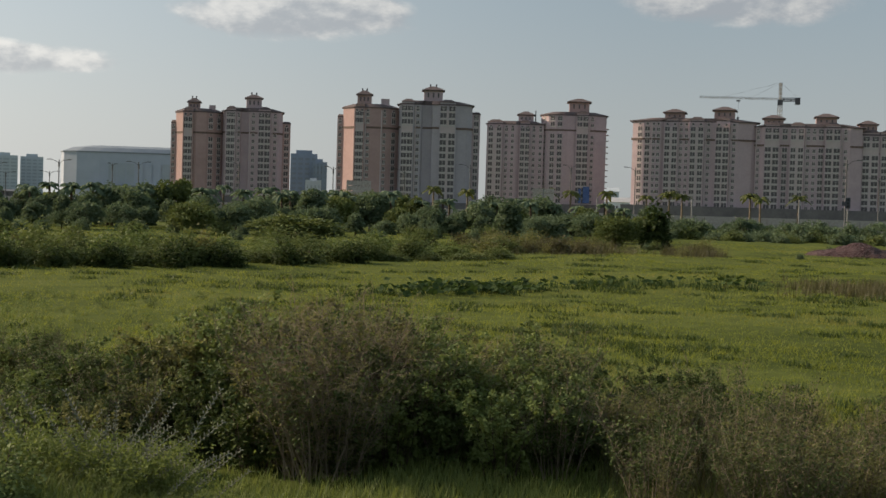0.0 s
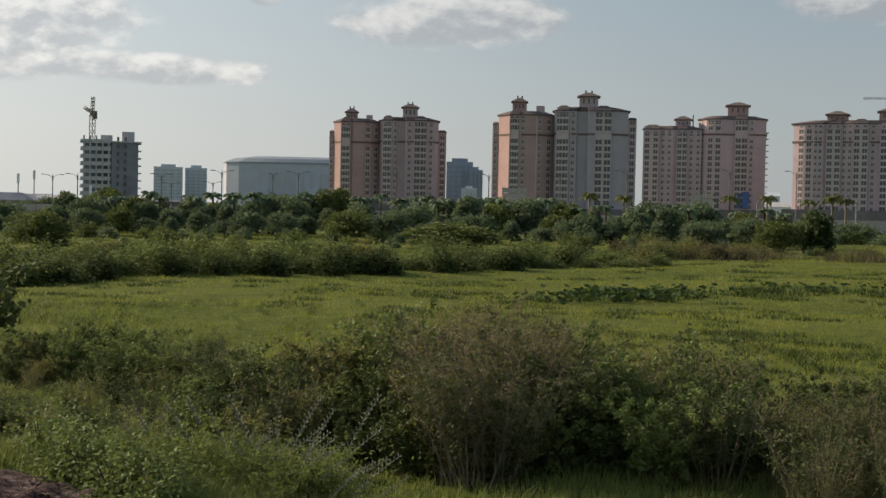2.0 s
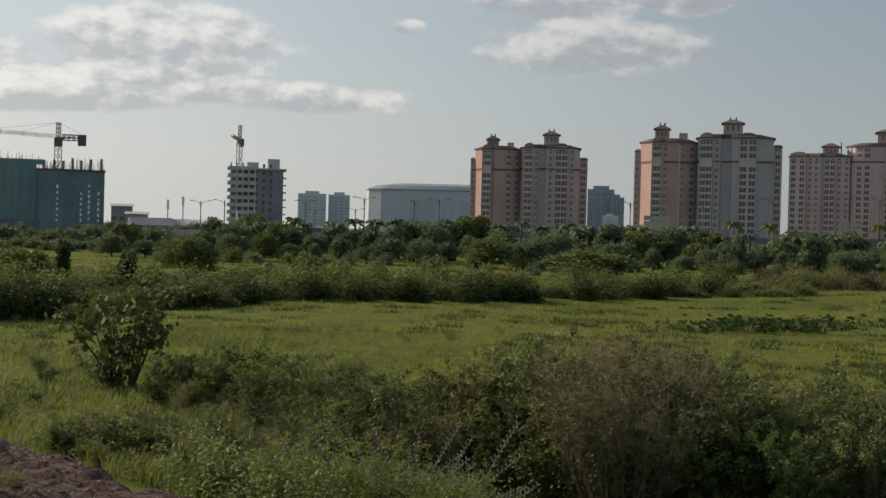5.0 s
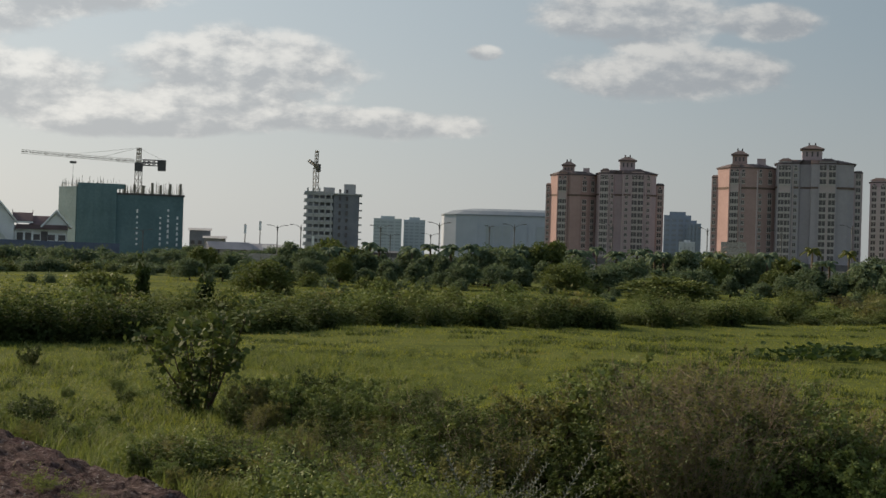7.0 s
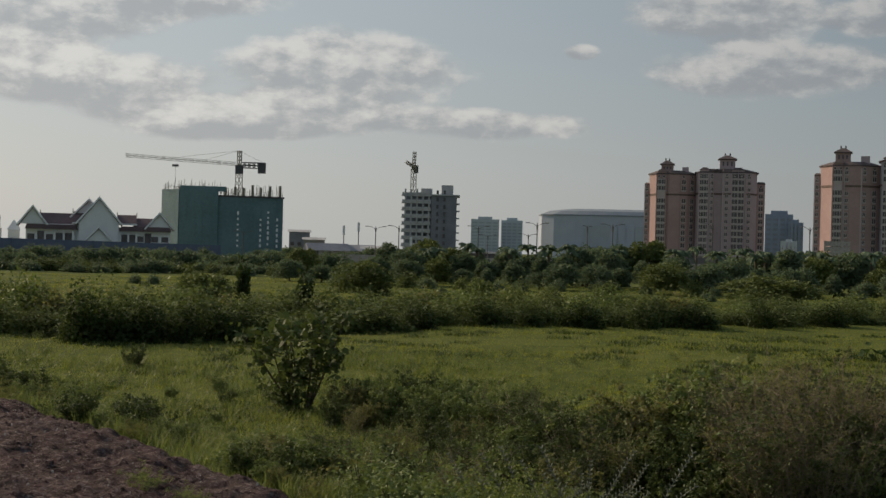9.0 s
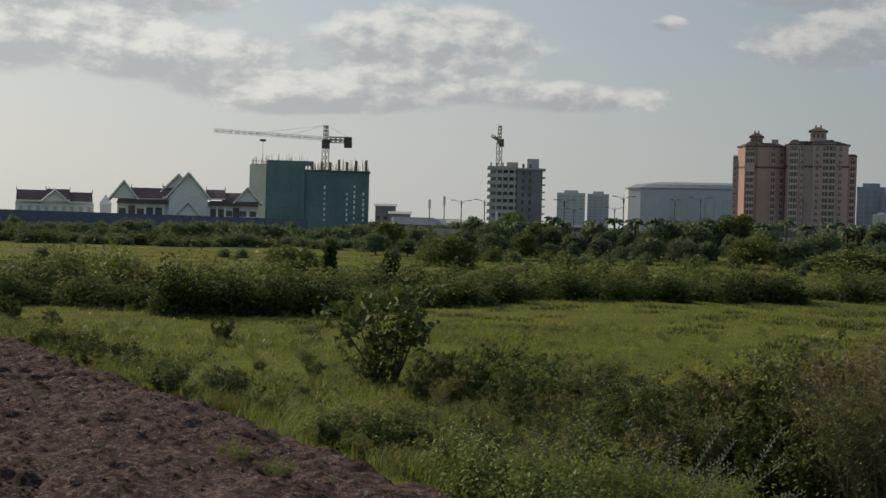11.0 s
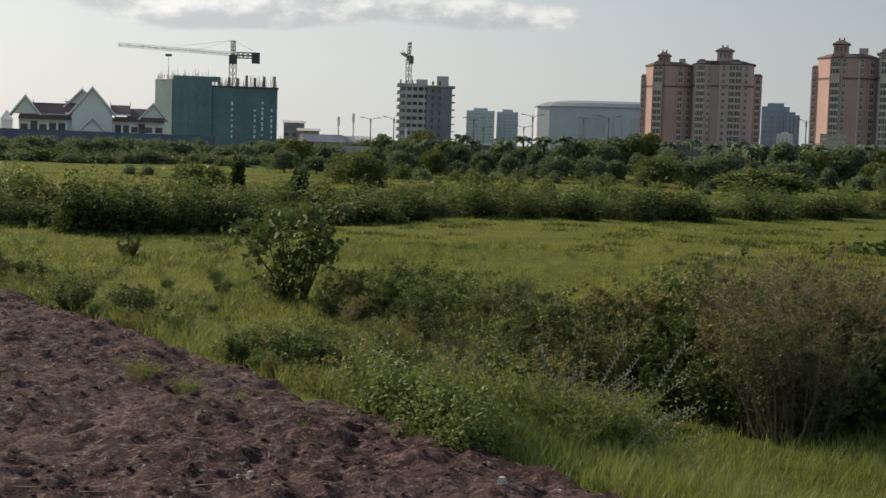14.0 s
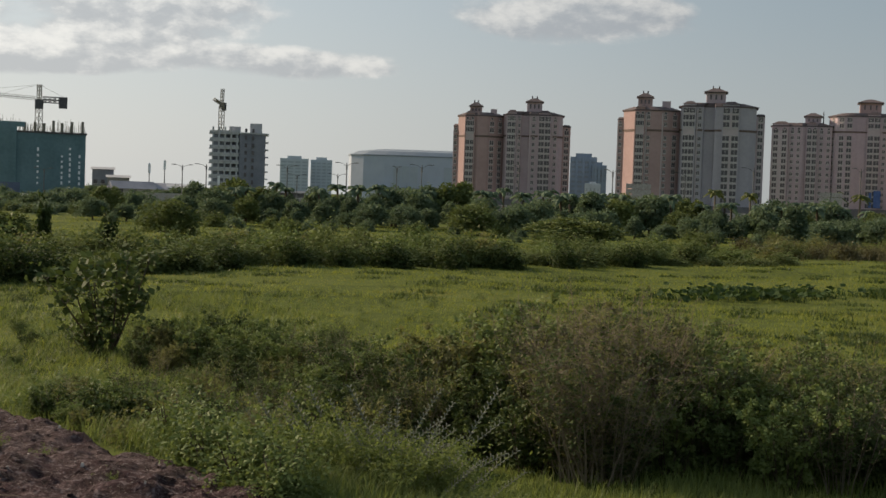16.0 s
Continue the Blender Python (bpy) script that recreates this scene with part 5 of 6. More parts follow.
for row in range(5):
    az = -26.5 + 0.3 * row
    while az < 20.8:
        d = between(STRIP, az) + row * 3.2 + PICK.uniform(0.0, 2.6)
        high = between(TALLER, az) * (0.9, 1.1, 1.05, 0.95, 0.85)[row] * PICK.uniform(0.5, 1.45)
        # bright leaves only behind the front row, colouring in the strip's sunlit tops
        kind = HEDGE[PICK.randrange(4)] if row == 0 else PICK.choice(HEDGE[2:])
        kind.set_out("bush", stand(az, d, PICK.uniform(0, 360), PICK.uniform(0.85, 1.2)) @ Matrix.Diagonal((1.3, 1.3, high, 1)), "rough dark green bush in the overgrown strip", "bush", "overgrown strip bushes")
        az += PICK.uniform(1.0, 1.8) * (1.0 if row < 3 else 1.4)
for k in range(90):
    az = -27 + k * 0.31 if k < 68 else 27 + (k - 68) * 0.45
    d = PICK.uniform(158, 172)
    if az < -6 or az > 26:
        PICK.choice(FAR_HEDGE).set_out("bush", stand(az, d, PICK.uniform(0, 360), PICK.uniform(0.8, 1.3)) @ Matrix.Diagonal((1.5, 1.2, PICK.uniform(0.7, 1.1), 1)), "rough green bush along the far meadow's edge", "bush", "far meadow bushes")
for k in range(26):
    az = -7 + k * 1.3 + PICK.uniform(-0.5, 0.5)
    PICK.choice(FAR_HEDGE).set_out("bush", stand(az, PICK.uniform(124, 130), PICK.uniform(0, 360), PICK.uniform(0.7, 1.2)), "rough green bush at the foot of the tree belt", "bush", "far meadow bushes")
for k in range(18):
    az, d = PICK.uniform(-24, 34), PICK.uniform(92, 122)
    PICK.choice(FAR_HEDGE).set_out("bush", stand(az, d, PICK.uniform(0, 360), PICK.uniform(0.35, 0.8)), "small pale green bush in the far meadow", "bush", "far meadow bushes")

BRUSH = [dense_bush(130 + k, 1.2, 2.6, 2200, 0.08, m, 7) for k, m in enumerate((DRY, SHRUB_DRY))]
for k in range(22):
    az = 18.8 + k * 0.33 if k < 18 else 27.0 + (k - 18) * 0.6
    BRUSH[k % 2].set_out("bush", stand(az + PICK.uniform(-0.2, 0.2), PICK.uniform(100, 113), PICK.uniform(0, 360), PICK.uniform(0.6, 1.15)), "brownish dry brush before the trees", "bush", "dry brush")

# ---- near shrubs ----
def clump_shrub(seed, h, stems, clusters, per, tuft, size, mat, spread=0.6, wood=BARK):
    """Leaning stems with the leaves gathered in separate tufts along side twigs, gaps between the tufts."""
    rr, rng = random.Random(seed), np.random.default_rng(seed)
    b, cloud = Build(), []
    for k in range(stems):
        a, lean = 2.4 * k + rr.uniform(-0.4, 0.4), rr.uniform(0.05, spread)
        way = Vector((math.cos(a) * lean, math.sin(a) * lean, 1)).normalized()
        long = h * rr.uniform(0.5, 1.0)
        foot = Vector((math.cos(a), math.sin(a), 0)) * rr.uniform(0.02, 0.2) * h
        bow = Vector((rr.uniform(-1, 1), rr.uniform(-1, 1), 0)) * 0.15 * long
        b.tube([foot + way * long * f + bow * f * f for f in (0, 0.35, 0.7, 1.0)], [0.012, 0.009, 0.006, 0.003], 3)
        for i in range(clusters):
            f = 1.0 if i == 0 else rr.uniform(0.12, 0.97)
            p = foot + way * long * f + bow * f * f
            q = p + Vector((rr.uniform(-1, 1), rr.uniform(-1, 1), rr.uniform(-0.1, 0.8))).normalized() * h * rr.uniform(0.06, 0.2) * (0 if i == 0 else 1)
            if i:
                b.tube([p, q], [0.005, 0.002], 3)
            cloud.append(np.array(q) + rng.normal(0, tuft * rr.uniform(0.6, 1.2), (per, 3)))
    p = np.concatenate(cloud)
    p[:, 2] = np.maximum(p[:, 2], 0.03)
    return Plant(b, wood, leaves_mesh("foliage", p, rng.uniform(0.6, 1.35, len(p)) * size, mat, rng, simple=True), ("branchwork", "foliage"))


NEAR = [clump_shrub(200 + k, 1.6, 22, 8, 34, 0.05, 0.046, m, 0.55) for k, m in enumerate((SHRUB, SHRUB_BRIGHT, SHRUB, SHRUB_DRY, SHRUB, SHRUB_BRIGHT))]
LUSH = [clump_shrub(220 + k, 0.8, 18, 7, 24, 0.045, 0.042, m, 0.9) for k, m in enumerate((SHRUB_BRIGHT, SHRUB, SHRUB_BRIGHT, SHRUB_DRY))]
WISPY = [airy_shrub(230 + k, 0.8, 40, 7, 9, 0.022, TALL, TALL, 0.75, 0.02, 0.005, fine=True) for k in range(2)]
TWIGGY = [airy_shrub(240 + k, 2.1, 60, 26, 3, 0.027, SHRUB_DRY, TWIG, 0.6, 0.025, 0.008, 0.1, True) for k in range(2)]
THIN = [airy_shrub(250 + k, 1.3, 18, 14, 8, 0.024, m, TWIG, 0.45, 0.03, 0.008, 0.3, True) for k, m in enumerate((SHRUB, SHRUB_DRY, SHRUB))]

# rows of (bearing, distance, height)
for az, d, h in ((13.0, 17.9, 2.25), (14.6, 18.4, 2.15), (11.4, 18.8, 1.95), (13.8, 16.9, 1.75), (12.4, 17.0, 1.6)):
    PICK.choice(TWIGGY).set_out("shrub", stand(az, d, PICK.uniform(0, 360), h / 2.1), "large brownish twiggy shrub with sparse small leaves", "shrub", "near shrubs")
NEAR_TOP = [(-3, 0.8), (1, 1.05), (4, 1.2), (6, 1.15), (8, 1.45), (10.5, 1.62), (13, 1.66), (16, 1.68), (20, 1.66), (23, 1.55), (25, 1.15), (27, 0.9), (30, 1.0), (38, 1.1)]
for row, (d0, low) in enumerate(((17.2, 0.72), (18.6, 0.95), (20.2, 1.0), (22.0, 0.9))):
    az = (4.0, 1.5, -1.0, -3.0)[row]
    while az < (27.5, 28.5, 29, 30)[row]:
        h = between(NEAR_TOP, az) * low * PICK.uniform(0.66, 1.16)
        PICK.choice(NEAR).set_out("shrub", stand(az, d0 + PICK.uniform(-0.5, 0.6), PICK.uniform(0, 360), h / 1.6 * 1.02), "dark green overgrown shrub with thin stems", "shrub", "near shrubs")
        az += PICK.uniform(1.5, 2.5)
SHRUB_LINE = [(-7, 27.0), (-2, 25.0), (0, 23.4), (3, 20.6), (6, 18.6), (8, 18.0)]
for row, (back, low) in enumerate(((0.0, 0.8), (1.1, 1.0), (2.3, 1.1))):
    az = -5.5 + 0.5 * row
    while az < 7.0:
        d = between(SHRUB_LINE, az) + back + PICK.uniform(-0.4, 0.4)
        PICK.choice(NEAR).set_out("shrub", stand(az, d, PICK.uniform(0, 360), low * PICK.uniform(0.42, 0.68)), "dark green overgrown shrub with thin stems", "shrub", "near shrubs")
        az += PICK.uniform(1.1, 1.9)
for k in range(56):
    az, d = PICK.uniform(26.5, 39), PICK.uniform(15.0, 21)
    PICK.choice(THIN).set_out("weed", stand(az, d, PICK.uniform(0, 360), PICK.uniform(0.55, 1.0)), "tall dry brownish weed with thin stems", "weed", "dry weeds")
for az, d, h in ((27.0, 17.4, 0.85), (26.2, 17.8, 0.8), (-13.2, 21.5, 0.55), (-12.6, 21.8, 0.5), (-13.6, 39, 0.75), (-22, 44, 1.0), (-20.5, 33, 0.8), (-23, 36, 1.1), (-16, 28, 0.6)):
    NEAR[0].set_out("shrub", stand(az, d, PICK.uniform(0, 360), h / 1.6), "small dark shrub in the grass", "shrub", "near shrubs")

for k in range(32):
    az, d = PICK.uniform(-4, 28), PICK.uniform(16.6, 21.5)
    PICK.choice(THIN).set_out("weed", stand(az, d, PICK.uniform(0, 360), between(NEAR_TOP, az) / 1.3 * PICK.uniform(0.85, 1.15)), "thin brownish weed standing out of the shrubs", "weed", "dry weeds")
for k in range(8):
    az, d = PICK.uniform(-24, -8), PICK.uniform(22, 44)
    PICK.choice(LUSH).set_out("weed", stand(az, d, PICK.uniform(0, 360), PICK.uniform(0.25, 0.55)), "pale green weed in rough grass", "weed", "bank weeds")

# the sapling that stands by itself
def sapling_plant(seed, h):
    """Slim forking stems from one foot, the broad leaves in separate clusters on the branch ends."""
    rr, rng = random.Random(seed), np.random.default_rng(seed)
    b, cloud = Build(), []
    for k in range(9):
        a, lean = 2 * math.pi * k / 9 + rr.uniform(-0.3, 0.3), rr.uniform(0.12, 0.72)
        way = Vector((math.cos(a) * lean, math.sin(a) * lean, 1)).normalized()
        long = h * rr.uniform(0.62, 1.0)
        foot = Vector((math.cos(a), math.sin(a), 0)) * 0.12
        bow = Vector((rr.uniform(-1, 1), rr.uniform(-1, 1), 0)) * 0.14 * long
        b.tube([foot + way * long * f + bow * f * f for f in (0, 0.35, 0.7, 1.0)], [0.03, 0.022, 0.014, 0.006], 5)
        for i in range(8):
            f = 1.0 if i == 0 else rr.uniform(0.42, 0.97)
            p = foot + way * long * f + bow * f * f
            q = p + Vector((rr.uniform(-1, 1), rr.uniform(-1, 1), rr.uniform(-0.2, 0.7))).normalized() * rr.uniform(0.18, 0.5) * (0 if i == 0 else 1)
            if i:
                b.tube([p, q], [0.009, 0.004], 3)
            cloud.append(np.array(q) + rng.normal(0, 0.11, (rr.randrange(9, 20), 3)))
    p = np.concatenate(cloud)
    p[:, 2] = np.maximum(p[:, 2], 0.1)
    return Plant(b, BARK, leaves_mesh("foliage", p, rng.uniform(0.08, 0.16, len(p)), SHRUB, rng, 0.5, 1.35), ("branchwork", "foliage"))


SAPLING_LOW = airy_shrub(301, 1.0, 12, 10, 5, 0.08, SHRUB, BARK, 0.7, 0.09, 0.012)
sapling_plant(300, 2.55).set_out("sapling", stand(-6.9, 29, 20, 1.0), "lone green sapling with broad leaves in the grass", "sapling")
SAPLING_LOW.set_out("shrub", stand(-7.4, 28.7, 70, 0.85), "low leafy shrub round the foot of a sapling", "shrub")

# bright low growth along the edge of the track
for k in range(56):
    u = PICK.uniform(9.3, 38)
    p = ALONG * u + ACROSS * (EDGE + PICK.uniform(0.15, 1.7))
    q = pose(p.x, p.y, gz(p) - 0.03, 0, 0, PICK.uniform(0, 360)) @ Matrix.Scale(PICK.uniform(0.28, 0.62), 4)
    PICK.choice(LUSH).set_out("weed", q, "bright green leafy weed at the track's edge", "weed", "track edge weeds")
EDGE_BUSH = [dense_bush(270 + k, 0.8, 1.25, 7000, 0.028, SHRUB_BRIGHT, 9) for k in range(2)]
for k, (az, d, s) in enumerate(((-0.9, 10.9, 0.9), (0.4, 10.5, 0.75), (-2.3, 11.6, 0.8), (-4.0, 12.9, 0.8), (-3.2, 11.9, 0.8), (-7.2, 16.5, 0.62), (-5.4, 14.6, 0.6))):
    EDGE_BUSH[k % 2].set_out("weed", stand(az, d, PICK.uniform(0, 360), s), "dense bright green leafy weed at the track's edge", "weed", "track edge weeds")
for k in range(40):
    az = PICK.uniform(0.6, 9.5)
    d = PICK.uniform(11.2, 14.8)
    PICK.choice(WISPY).set_out("weed", stand(az, d, PICK.uniform(0, 360), PICK.uniform(0.5, 0.95) * (1.0 if az < 7 else 0.6)), "wispy light green weed with fine stems", "weed", "bank weeds")
kinds, poses = [], []
for k in range(700):
    az = PICK.uniform(-26, 9)
    d = math.exp(PICK.uniform(math.log(20), math.log(50)))
    if ACROSS.dot(bearing(az, d)) > EDGE + 0.8 and not (-9.5 < az < -5 and d < 30):
        kinds.append(PICK.choice(LUSH[:2] + WISPY))
        poses.append(stand(az, d, PICK.uniform(0, 360), PICK.uniform(0.2, 0.5)))
scatter("rough_weeds", kinds, poses, "small leafy weeds among rough meadow grass", "weeds")
kinds, poses = [], []
for k in range(280):
    u = PICK.uniform(9.3, 40)
    p = ALONG * u + ACROSS * (EDGE + abs(PICK.gauss(0.1, 1.3)))
    kinds.append(PICK.choice(LUSH + WISPY))
    poses.append(pose(p.x, p.y, gz(p) - 0.03, 0, 0, PICK.uniform(0, 360)) @ Matrix.Scale(PICK.uniform(0.22, 0.5), 4))
scatter("verge_weeds", kinds, poses, "low mixed green and brown weeds along the track", "weeds")
for k in range(96):
    az = PICK.uniform(-10, 9)
    d = math.exp(PICK.uniform(math.log(12.5), math.log(31)))
    p = bearing(az, d)
    if ACROSS.dot(p) > EDGE + 1 and not (0.8 < az and d < 15.5) and not (-9.5 < az < -5 and d > 17):
        PICK.choice(LUSH + THIN).set_out("weed", stand(az, d, PICK.uniform(0, 360), PICK.uniform(0.35, 0.7)), "green weed among tall grass", "weed", "bank weeds")
for az, d, s in ((-12.9, 13.2, 0.4), (-11.2, 12.6, 0.32), (-9.0, 12.2, 0.22), (-6.4, 11.0, 0.25)):
    WISPY[0].set_out("seedling", stand(az, d, 0, s * 1.2), "small yellow-green seedling on bare dirt", "seedling", "seedlings on the track")


# leafy growth between the track's edge and the shrubs
for k in range(46):
    az = PICK.uniform(-9.0, 0.5)
    p = bearing(az, PICK.uniform(12.5, 21.5))
    if ACROSS.dot(p) > EDGE + 0.7:
        q = pose(p.x, p.y, gz(p) - 0.03, 0, 0, PICK.uniform(0, 360)) @ Matrix.Scale(PICK.uniform(0.4, 0.8), 4)
        PICK.choice(LUSH[1:]).set_out("weed", q, "green leafy weed on the bank beside tall grass", "weed", "bank weeds")


def stalk_plant(seed):
    """Long pale stalks set with small paired leaflets, fanning out above a fine leafy foot."""
    rr = random.Random(seed)
    b = Build()
    for k in range(7):
        p = Vector((rr.uniform(-0.55, 0.55), rr.uniform(-0.3, 0.3), 0))
        way = Vector((rr.uniform(-0.9, 1.1), rr.uniform(-0.4, 0.4), 1)).normalized()
        long = rr.uniform(0.75, 1.25)
        sag = Vector((way.x * 0.22, way.y * 0.2, -0.1)) * long
        b.tube([p + way * long * f + sag * f * f for f in (0, 0.35, 0.7, 1.0)], [0.007, 0.006, 0.005, 0.003], 3)
        side = way.cross(Vector((0, 1, 0.2))).normalized()
        for i in range(15):
            f = 0.36 + 0.64 * i / 14
            s = p + way * long * f + sag * f * f
            for e in (-1, 1):
                tip = s + (way * 1.2 + side * e + Vector((0, rr.uniform(-0.5, 0.5), rr.uniform(-0.1, 0.2)))).normalized() * 0.055 * (1.25 - f * 0.6)
                b.tube([s, s.lerp(tip, 0.6), tip], [0.004, 0.009, 0.002], 3)
    rng = np.random.default_rng(seed)
    n = 1500
    pts = np.stack([rng.normal(0, 0.42, n), rng.normal(0, 0.32, n), rng.uniform(0, 1, n) ** 1.3 * 0.6], 1)
    pts[:, 0] += pts[:, 2] * 0.35
    return Plant(b, PALE_TWIG, leaves_mesh("foliage", pts, rng.uniform(0.012, 0.026, n), TALL, rng, 0.3, 2.4), ("stalkwork", "foliage"))


STALKS = [stalk_plant(330 + k) for k in range(2)]
for k, (az, d, s) in enumerate(((4.2, 12.4, 1.0), (5.4, 12.9, 0.95), (3.2, 12.0, 0.8), (6.6, 13.3, 0.8), (2.4, 12.6, 0.9), (5.0, 11.9, 0.75), (1.2, 13.2, 0.7))):
    STALKS[k % 2].set_out("weed", stand(az, d, -az, s), "pale spiky seed-stalk weed above green leaves", "weed", "stalk weeds")

# ---- lotus patch ----
def lotus_patch():
    t = thing("lotus_patch", Matrix(), "patch of dark green lotus leaves standing above the meadow", "lotus plants")
    shapes = []
    for k in range(4):
        rr = random.Random(400 + k)
        b = Build()
        tilt = Matrix.Rotation(rr.uniform(0.2, 0.9), 3, Vector((rr.uniform(-1, 1), rr.uniform(-1, 1), 0)).normalized())
        rim = [tilt @ Vector((math.cos(a) * 0.3, math.sin(a) * 0.3, 0.05 * math.sin(3 * a + k))) for a in np.linspace(0, 2 * math.pi, 11)[:-1]]
        c = tilt @ Vector((0, 0, -0.06))
        for i in range(10):
            b.face([c, rim[i], rim[(i + 1) % 10]])
        b.tube([(0, 0, -0.5), tuple(c)], [0.012, 0.01], 3)
        shapes.append(b.data("leaf", LOTUS, False))
    rr = random.Random(410)
    line = [(14.5, 51), (19, 53.5), (22, 57), (26, 61), (31, 63)]
    for k in range(300):
        az = rr.uniform(14.5, 31.0) if k % 2 else rr.uniform(16.5, 21.5)
        p = bearing(az, between(line, az) + rr.gauss(0, 1.4 if az < 22 else 1.0))
        part("leaf", shapes[k % 4], None, t, at=pose(p.x, p.y, gz(p) + rr.uniform(0.16, 0.42), 0, 0, rr.uniform(0, 360)) @ Matrix.Scale(rr.uniform(0.3, 0.6), 4))


lotus_patch()


# ---- grass ----
def grass(name, n, az0, az1, d0, d1, h0, h1, wide, mat, label, keep=None, tuft=6, lean=0.6, clumpy=0.5, soft=False, spread=0.11):
    rng = np.random.default_rng(len(name) + n)
    m = n // tuft
    d = np.exp(rng.uniform(math.log(d0), math.log(d1), m))
    a = np.radians(rng.uniform(az0, az1, m))
    if soft:
        d = (d0 + d1) / 2 + rng.normal(0, (d1 - d0) / 4, m)
        a = np.radians((az0 + az1) / 2 + rng.normal(0, (az1 - az0) / 4, m))
    x, y = d * np.sin(a), d * np.cos(a)
    patch = np.array([noise.noise((u * 0.22, w * 0.22, 1.0)) + 0.6 * noise.noise((u * 0.7, w * 0.7, 4.0)) for u, w in zip(x, y)])
    ok = rng.random(m) < (1 - clumpy) + clumpy * smooth(-0.4, 0.4, patch)
    if keep is not None:
        ok &= keep(x, y)
    x, y, d, patch = x[ok], y[ok], d[ok], patch[ok]
    m = len(x)
    x = np.repeat(x, tuft) + rng.normal(0, spread, m * tuft) * np.repeat(np.sqrt(d / 25), tuft)
    y = np.repeat(y, tuft) + rng.normal(0, spread, m * tuft) * np.repeat(np.sqrt(d / 25), tuft)
    d, patch = np.repeat(d, tuft), np.repeat(patch, tuft)
    p = np.stack([x, y, ground_z(x, y) - 0.02], 1)
    h = rng.uniform(h0, h1, len(x)) * (1 + 0.55 * np.clip(patch, -0.7, 0.9))
    w = wide * (0.6 + d / 45) * rng.uniform(0.7, 1.3, len(x))
    tagged(new(name, blades_mesh(name, p, h, w, rng.uniform(0.15, lean, len(x)), mat, rng, simple=d0 > 19)), label, "grass", kind="stuff")


def across(x, y):
    return ACROSS.x * x + ACROSS.y * y


grass("meadow_grass", 330000, -27, 39, 20, 150, 0.05, 0.15, 0.016, GRASS, "lush yellow-green meadow grass in uneven tufts", lambda x, y: across(x, y) > EDGE + 3, 5, 1.6, 0.35)
grass("grass_tussocks", 180000, -27, 39, 22, 120, 0.06, 0.17, 0.03, TUSSOCK, "darker tussocks of longer meadow grass", lambda x, y: across(x, y) > EDGE + 4, 110, 2.0, 1.0, spread=0.22)
grass("lotus_stems", 7000, 15.0, 31.0, 50, 64, 0.15, 0.4, 0.03, LOTUS, "dark undergrowth of water plants", lambda x, y: np.abs(np.hypot(x, y) - np.interp(np.degrees(np.arctan2(x, y)), (14.5, 19, 22, 26, 31), (51, 53.5, 57, 61, 63))) < 2.2, 12, 1.2, 0.8)
grass("bank_grass", 150000, -27, 39, 9.0, 22, 0.08, 0.30, 0.009, TALL, "bright green grass on the bank", lambda x, y: across(x, y) > EDGE + 0.1, 7, 1.1, 0.6)
grass("rough_grass", 80000, -27, 2, 19, 45, 0.08, 0.28, 0.011, TALL, "rough tall grass beside the track", lambda x, y: across(x, y) > EDGE + 0.3, 9, 1.5, 0.8)
grass("reed_patch", 8000, 32.0, 40, 59, 69, 0.2, 0.6, 0.018, DRY, "patch of brownish reeds in the meadow", None, 8, 0.5, 0.6, True)
grass("dry_stalks", 6000, 19.4, 25.6, 98, 114, 0.25, 1.0, 0.014, DRY, "dry reddish-brown stalks before the trees", None, 8, 1.1, 0.8, True)
grass("dry_stalks", 2600, 27.0, 29.2, 98, 114, 0.25, 1.0, 0.014, DRY, "dry reddish-brown stalks before the trees", None, 8, 1.1, 0.8, True)
grass("dry_weeds", 4500, 24.5, 39, 14.0, 21, 0.3, 0.85, 0.006, DRY, "thin dry brownish grass stalks near the bank", None, 6, 0.8, 0.8)


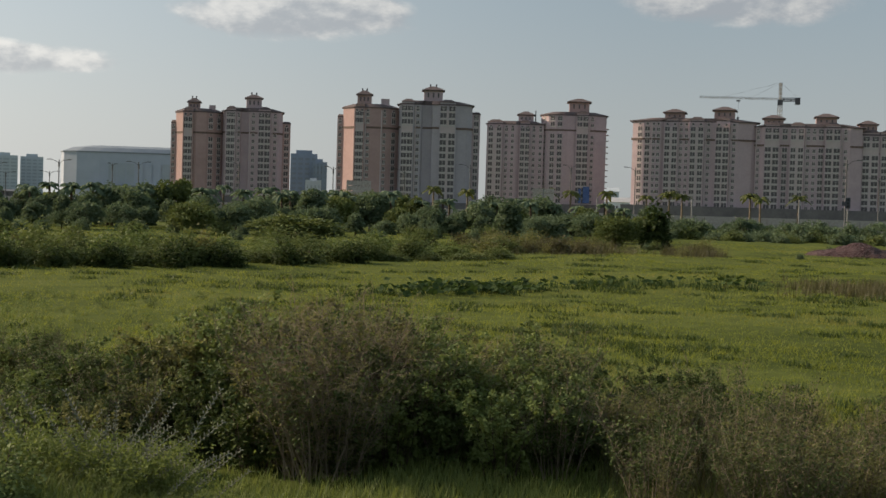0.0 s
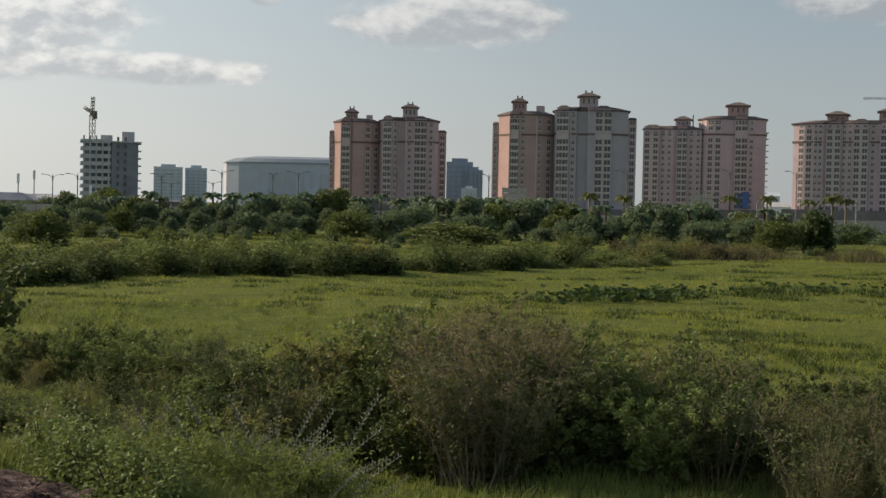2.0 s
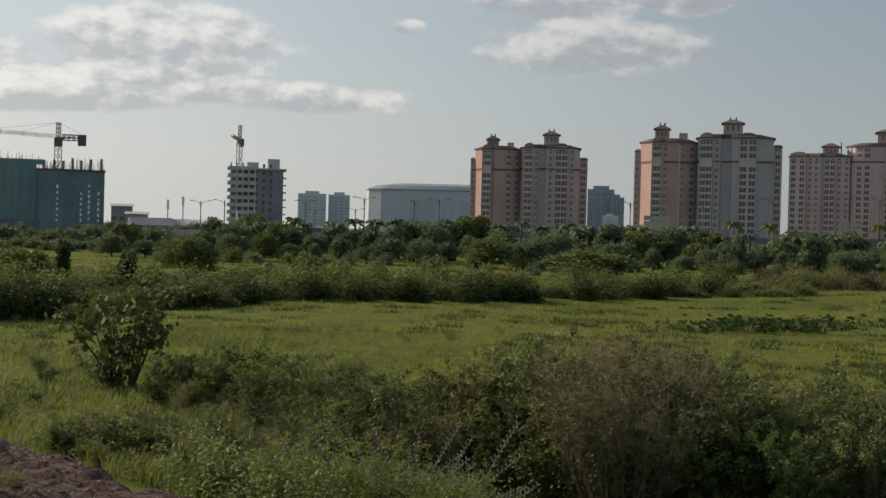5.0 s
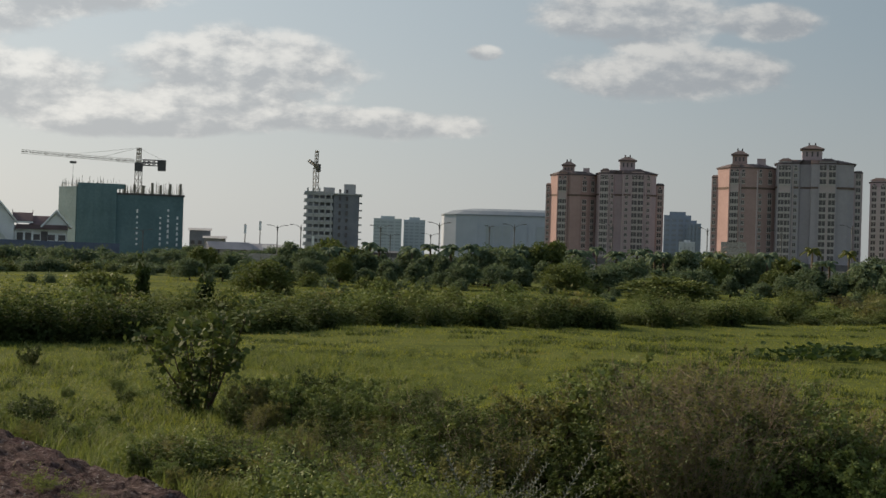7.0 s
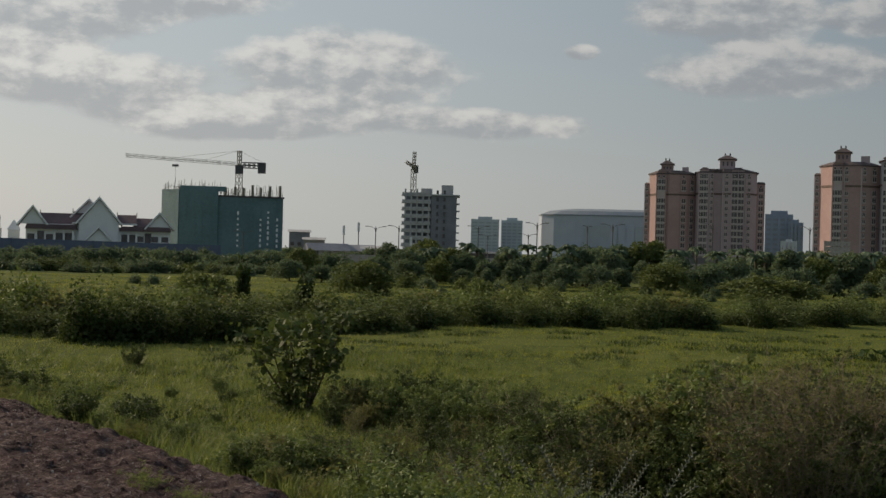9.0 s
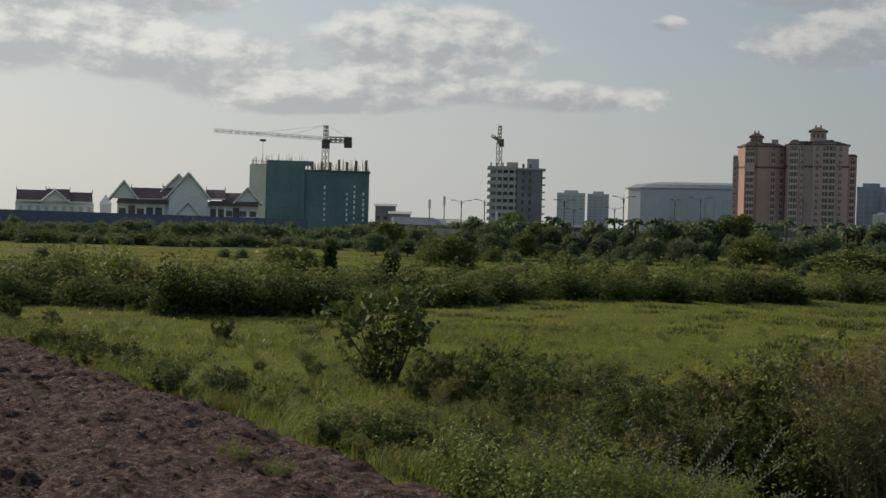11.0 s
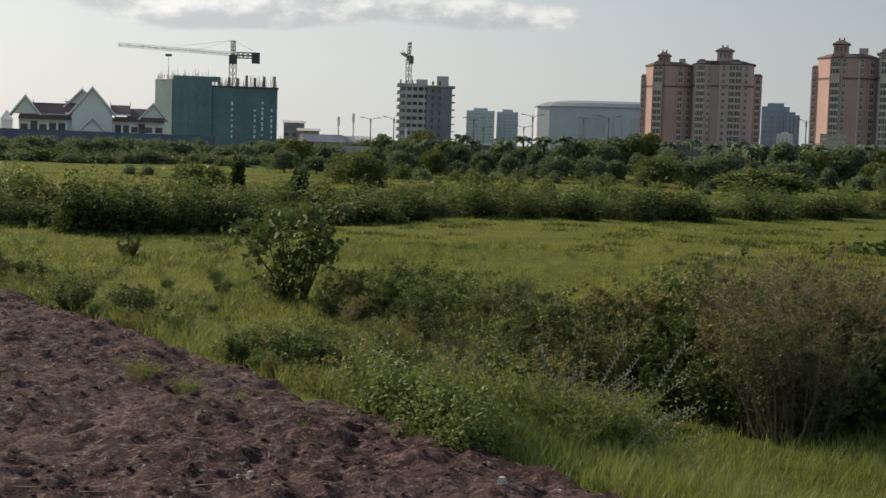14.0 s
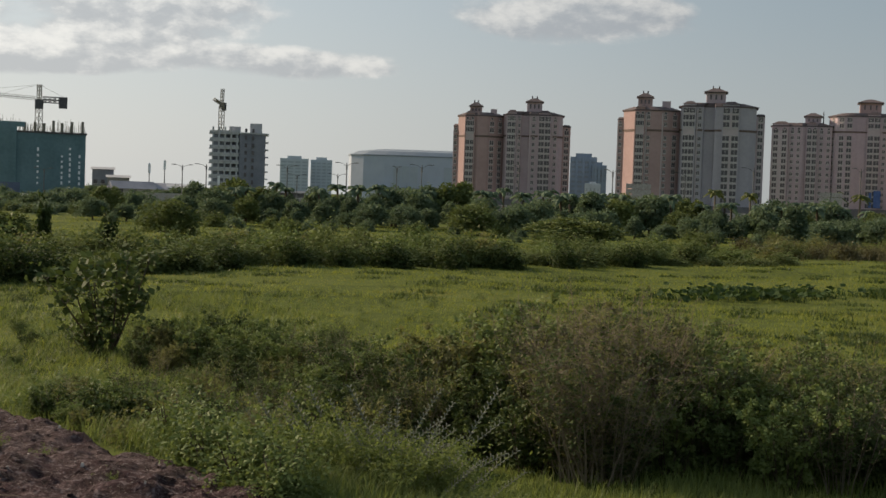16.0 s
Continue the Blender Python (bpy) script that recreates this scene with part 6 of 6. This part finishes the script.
def pebbles():
    rr = random.Random(9)
    b = Build()
    for k in range(1300):
        u, s = 4 + 28 * rr.random() ** 1.4, rr.uniform(-4, EDGE - 0.2)
        p = ALONG * u + ACROSS * s
        r = rr.uniform(0.006, 0.02) * (1 + (rr.random() < 0.05))
        q = [(p.x + r * math.cos(a) * rr.uniform(0.7, 1.2), p.y + r * math.sin(a) * rr.uniform(0.7, 1.2)) for a in (0.2, 1.3, 2.4, 3.5, 4.7, 5.6)]
        z = track_z(u, s)
        b.prism(q, z - 0.02, z + r * 1.1, 0.6)
    tagged(part("pebbles", b, STONE), "pale pebbles strewn over bare dirt", "pebbles", kind="stuff")


pebbles()


def clods():
    """Loose lumps of earth lying on the track."""
    rr = random.Random(19)
    b = Build()
    for k in range(9000):
        u, s = 5 + 24 * rr.random() ** 1.3, rr.uniform(-3.4, EDGE - 0.1)
        p = ALONG * u + ACROSS * s
        r = rr.uniform(0.010, 0.036) * (1.5 if rr.random() < 0.05 else 1)
        turn = rr.uniform(0, 6)
        q = [(p.x + r * math.cos(a + turn) * rr.uniform(0.6, 1.3), p.y + r * math.sin(a + turn) * rr.uniform(0.6, 1.3)) for a in (0.2, 1.5, 2.7, 4.0, 5.2)]
        z = track_z(u, s)
        b.prism(q, z - 0.03, z + r * rr.uniform(0.1, 0.42), rr.uniform(0.35, 0.7))
    tagged(part("clods", Build.data(b, "clods", DIRT, False), None), "loose reddish-brown clods of earth", "clods", kind="stuff")


clods()


def straws():
    """Dry straw and twigs lying about on the track."""
    rr = random.Random(23)
    b = Build()
    for k in range(170):
        u, s = rr.uniform(6, 31), rr.uniform(-3.2, EDGE)
        turn, long = rr.uniform(0, 2 * math.pi), rr.uniform(0.06, 0.28)
        du, ds = math.cos(turn) * long, math.sin(turn) * long
        p, q = ALONG * u + ACROSS * s, ALONG * (u + du) + ACROSS * (s + ds)
        p.z, q.z = track_z(u, s) + 0.015, track_z(u + du, s + ds) + 0.02
        b.tube([p, q], [0.006, 0.003], 3)
    tagged(part("straws", b.data("straws", TWIG, False), None), "dry straw and twigs strewn over bare dirt", "straw", kind="stuff")


straws()
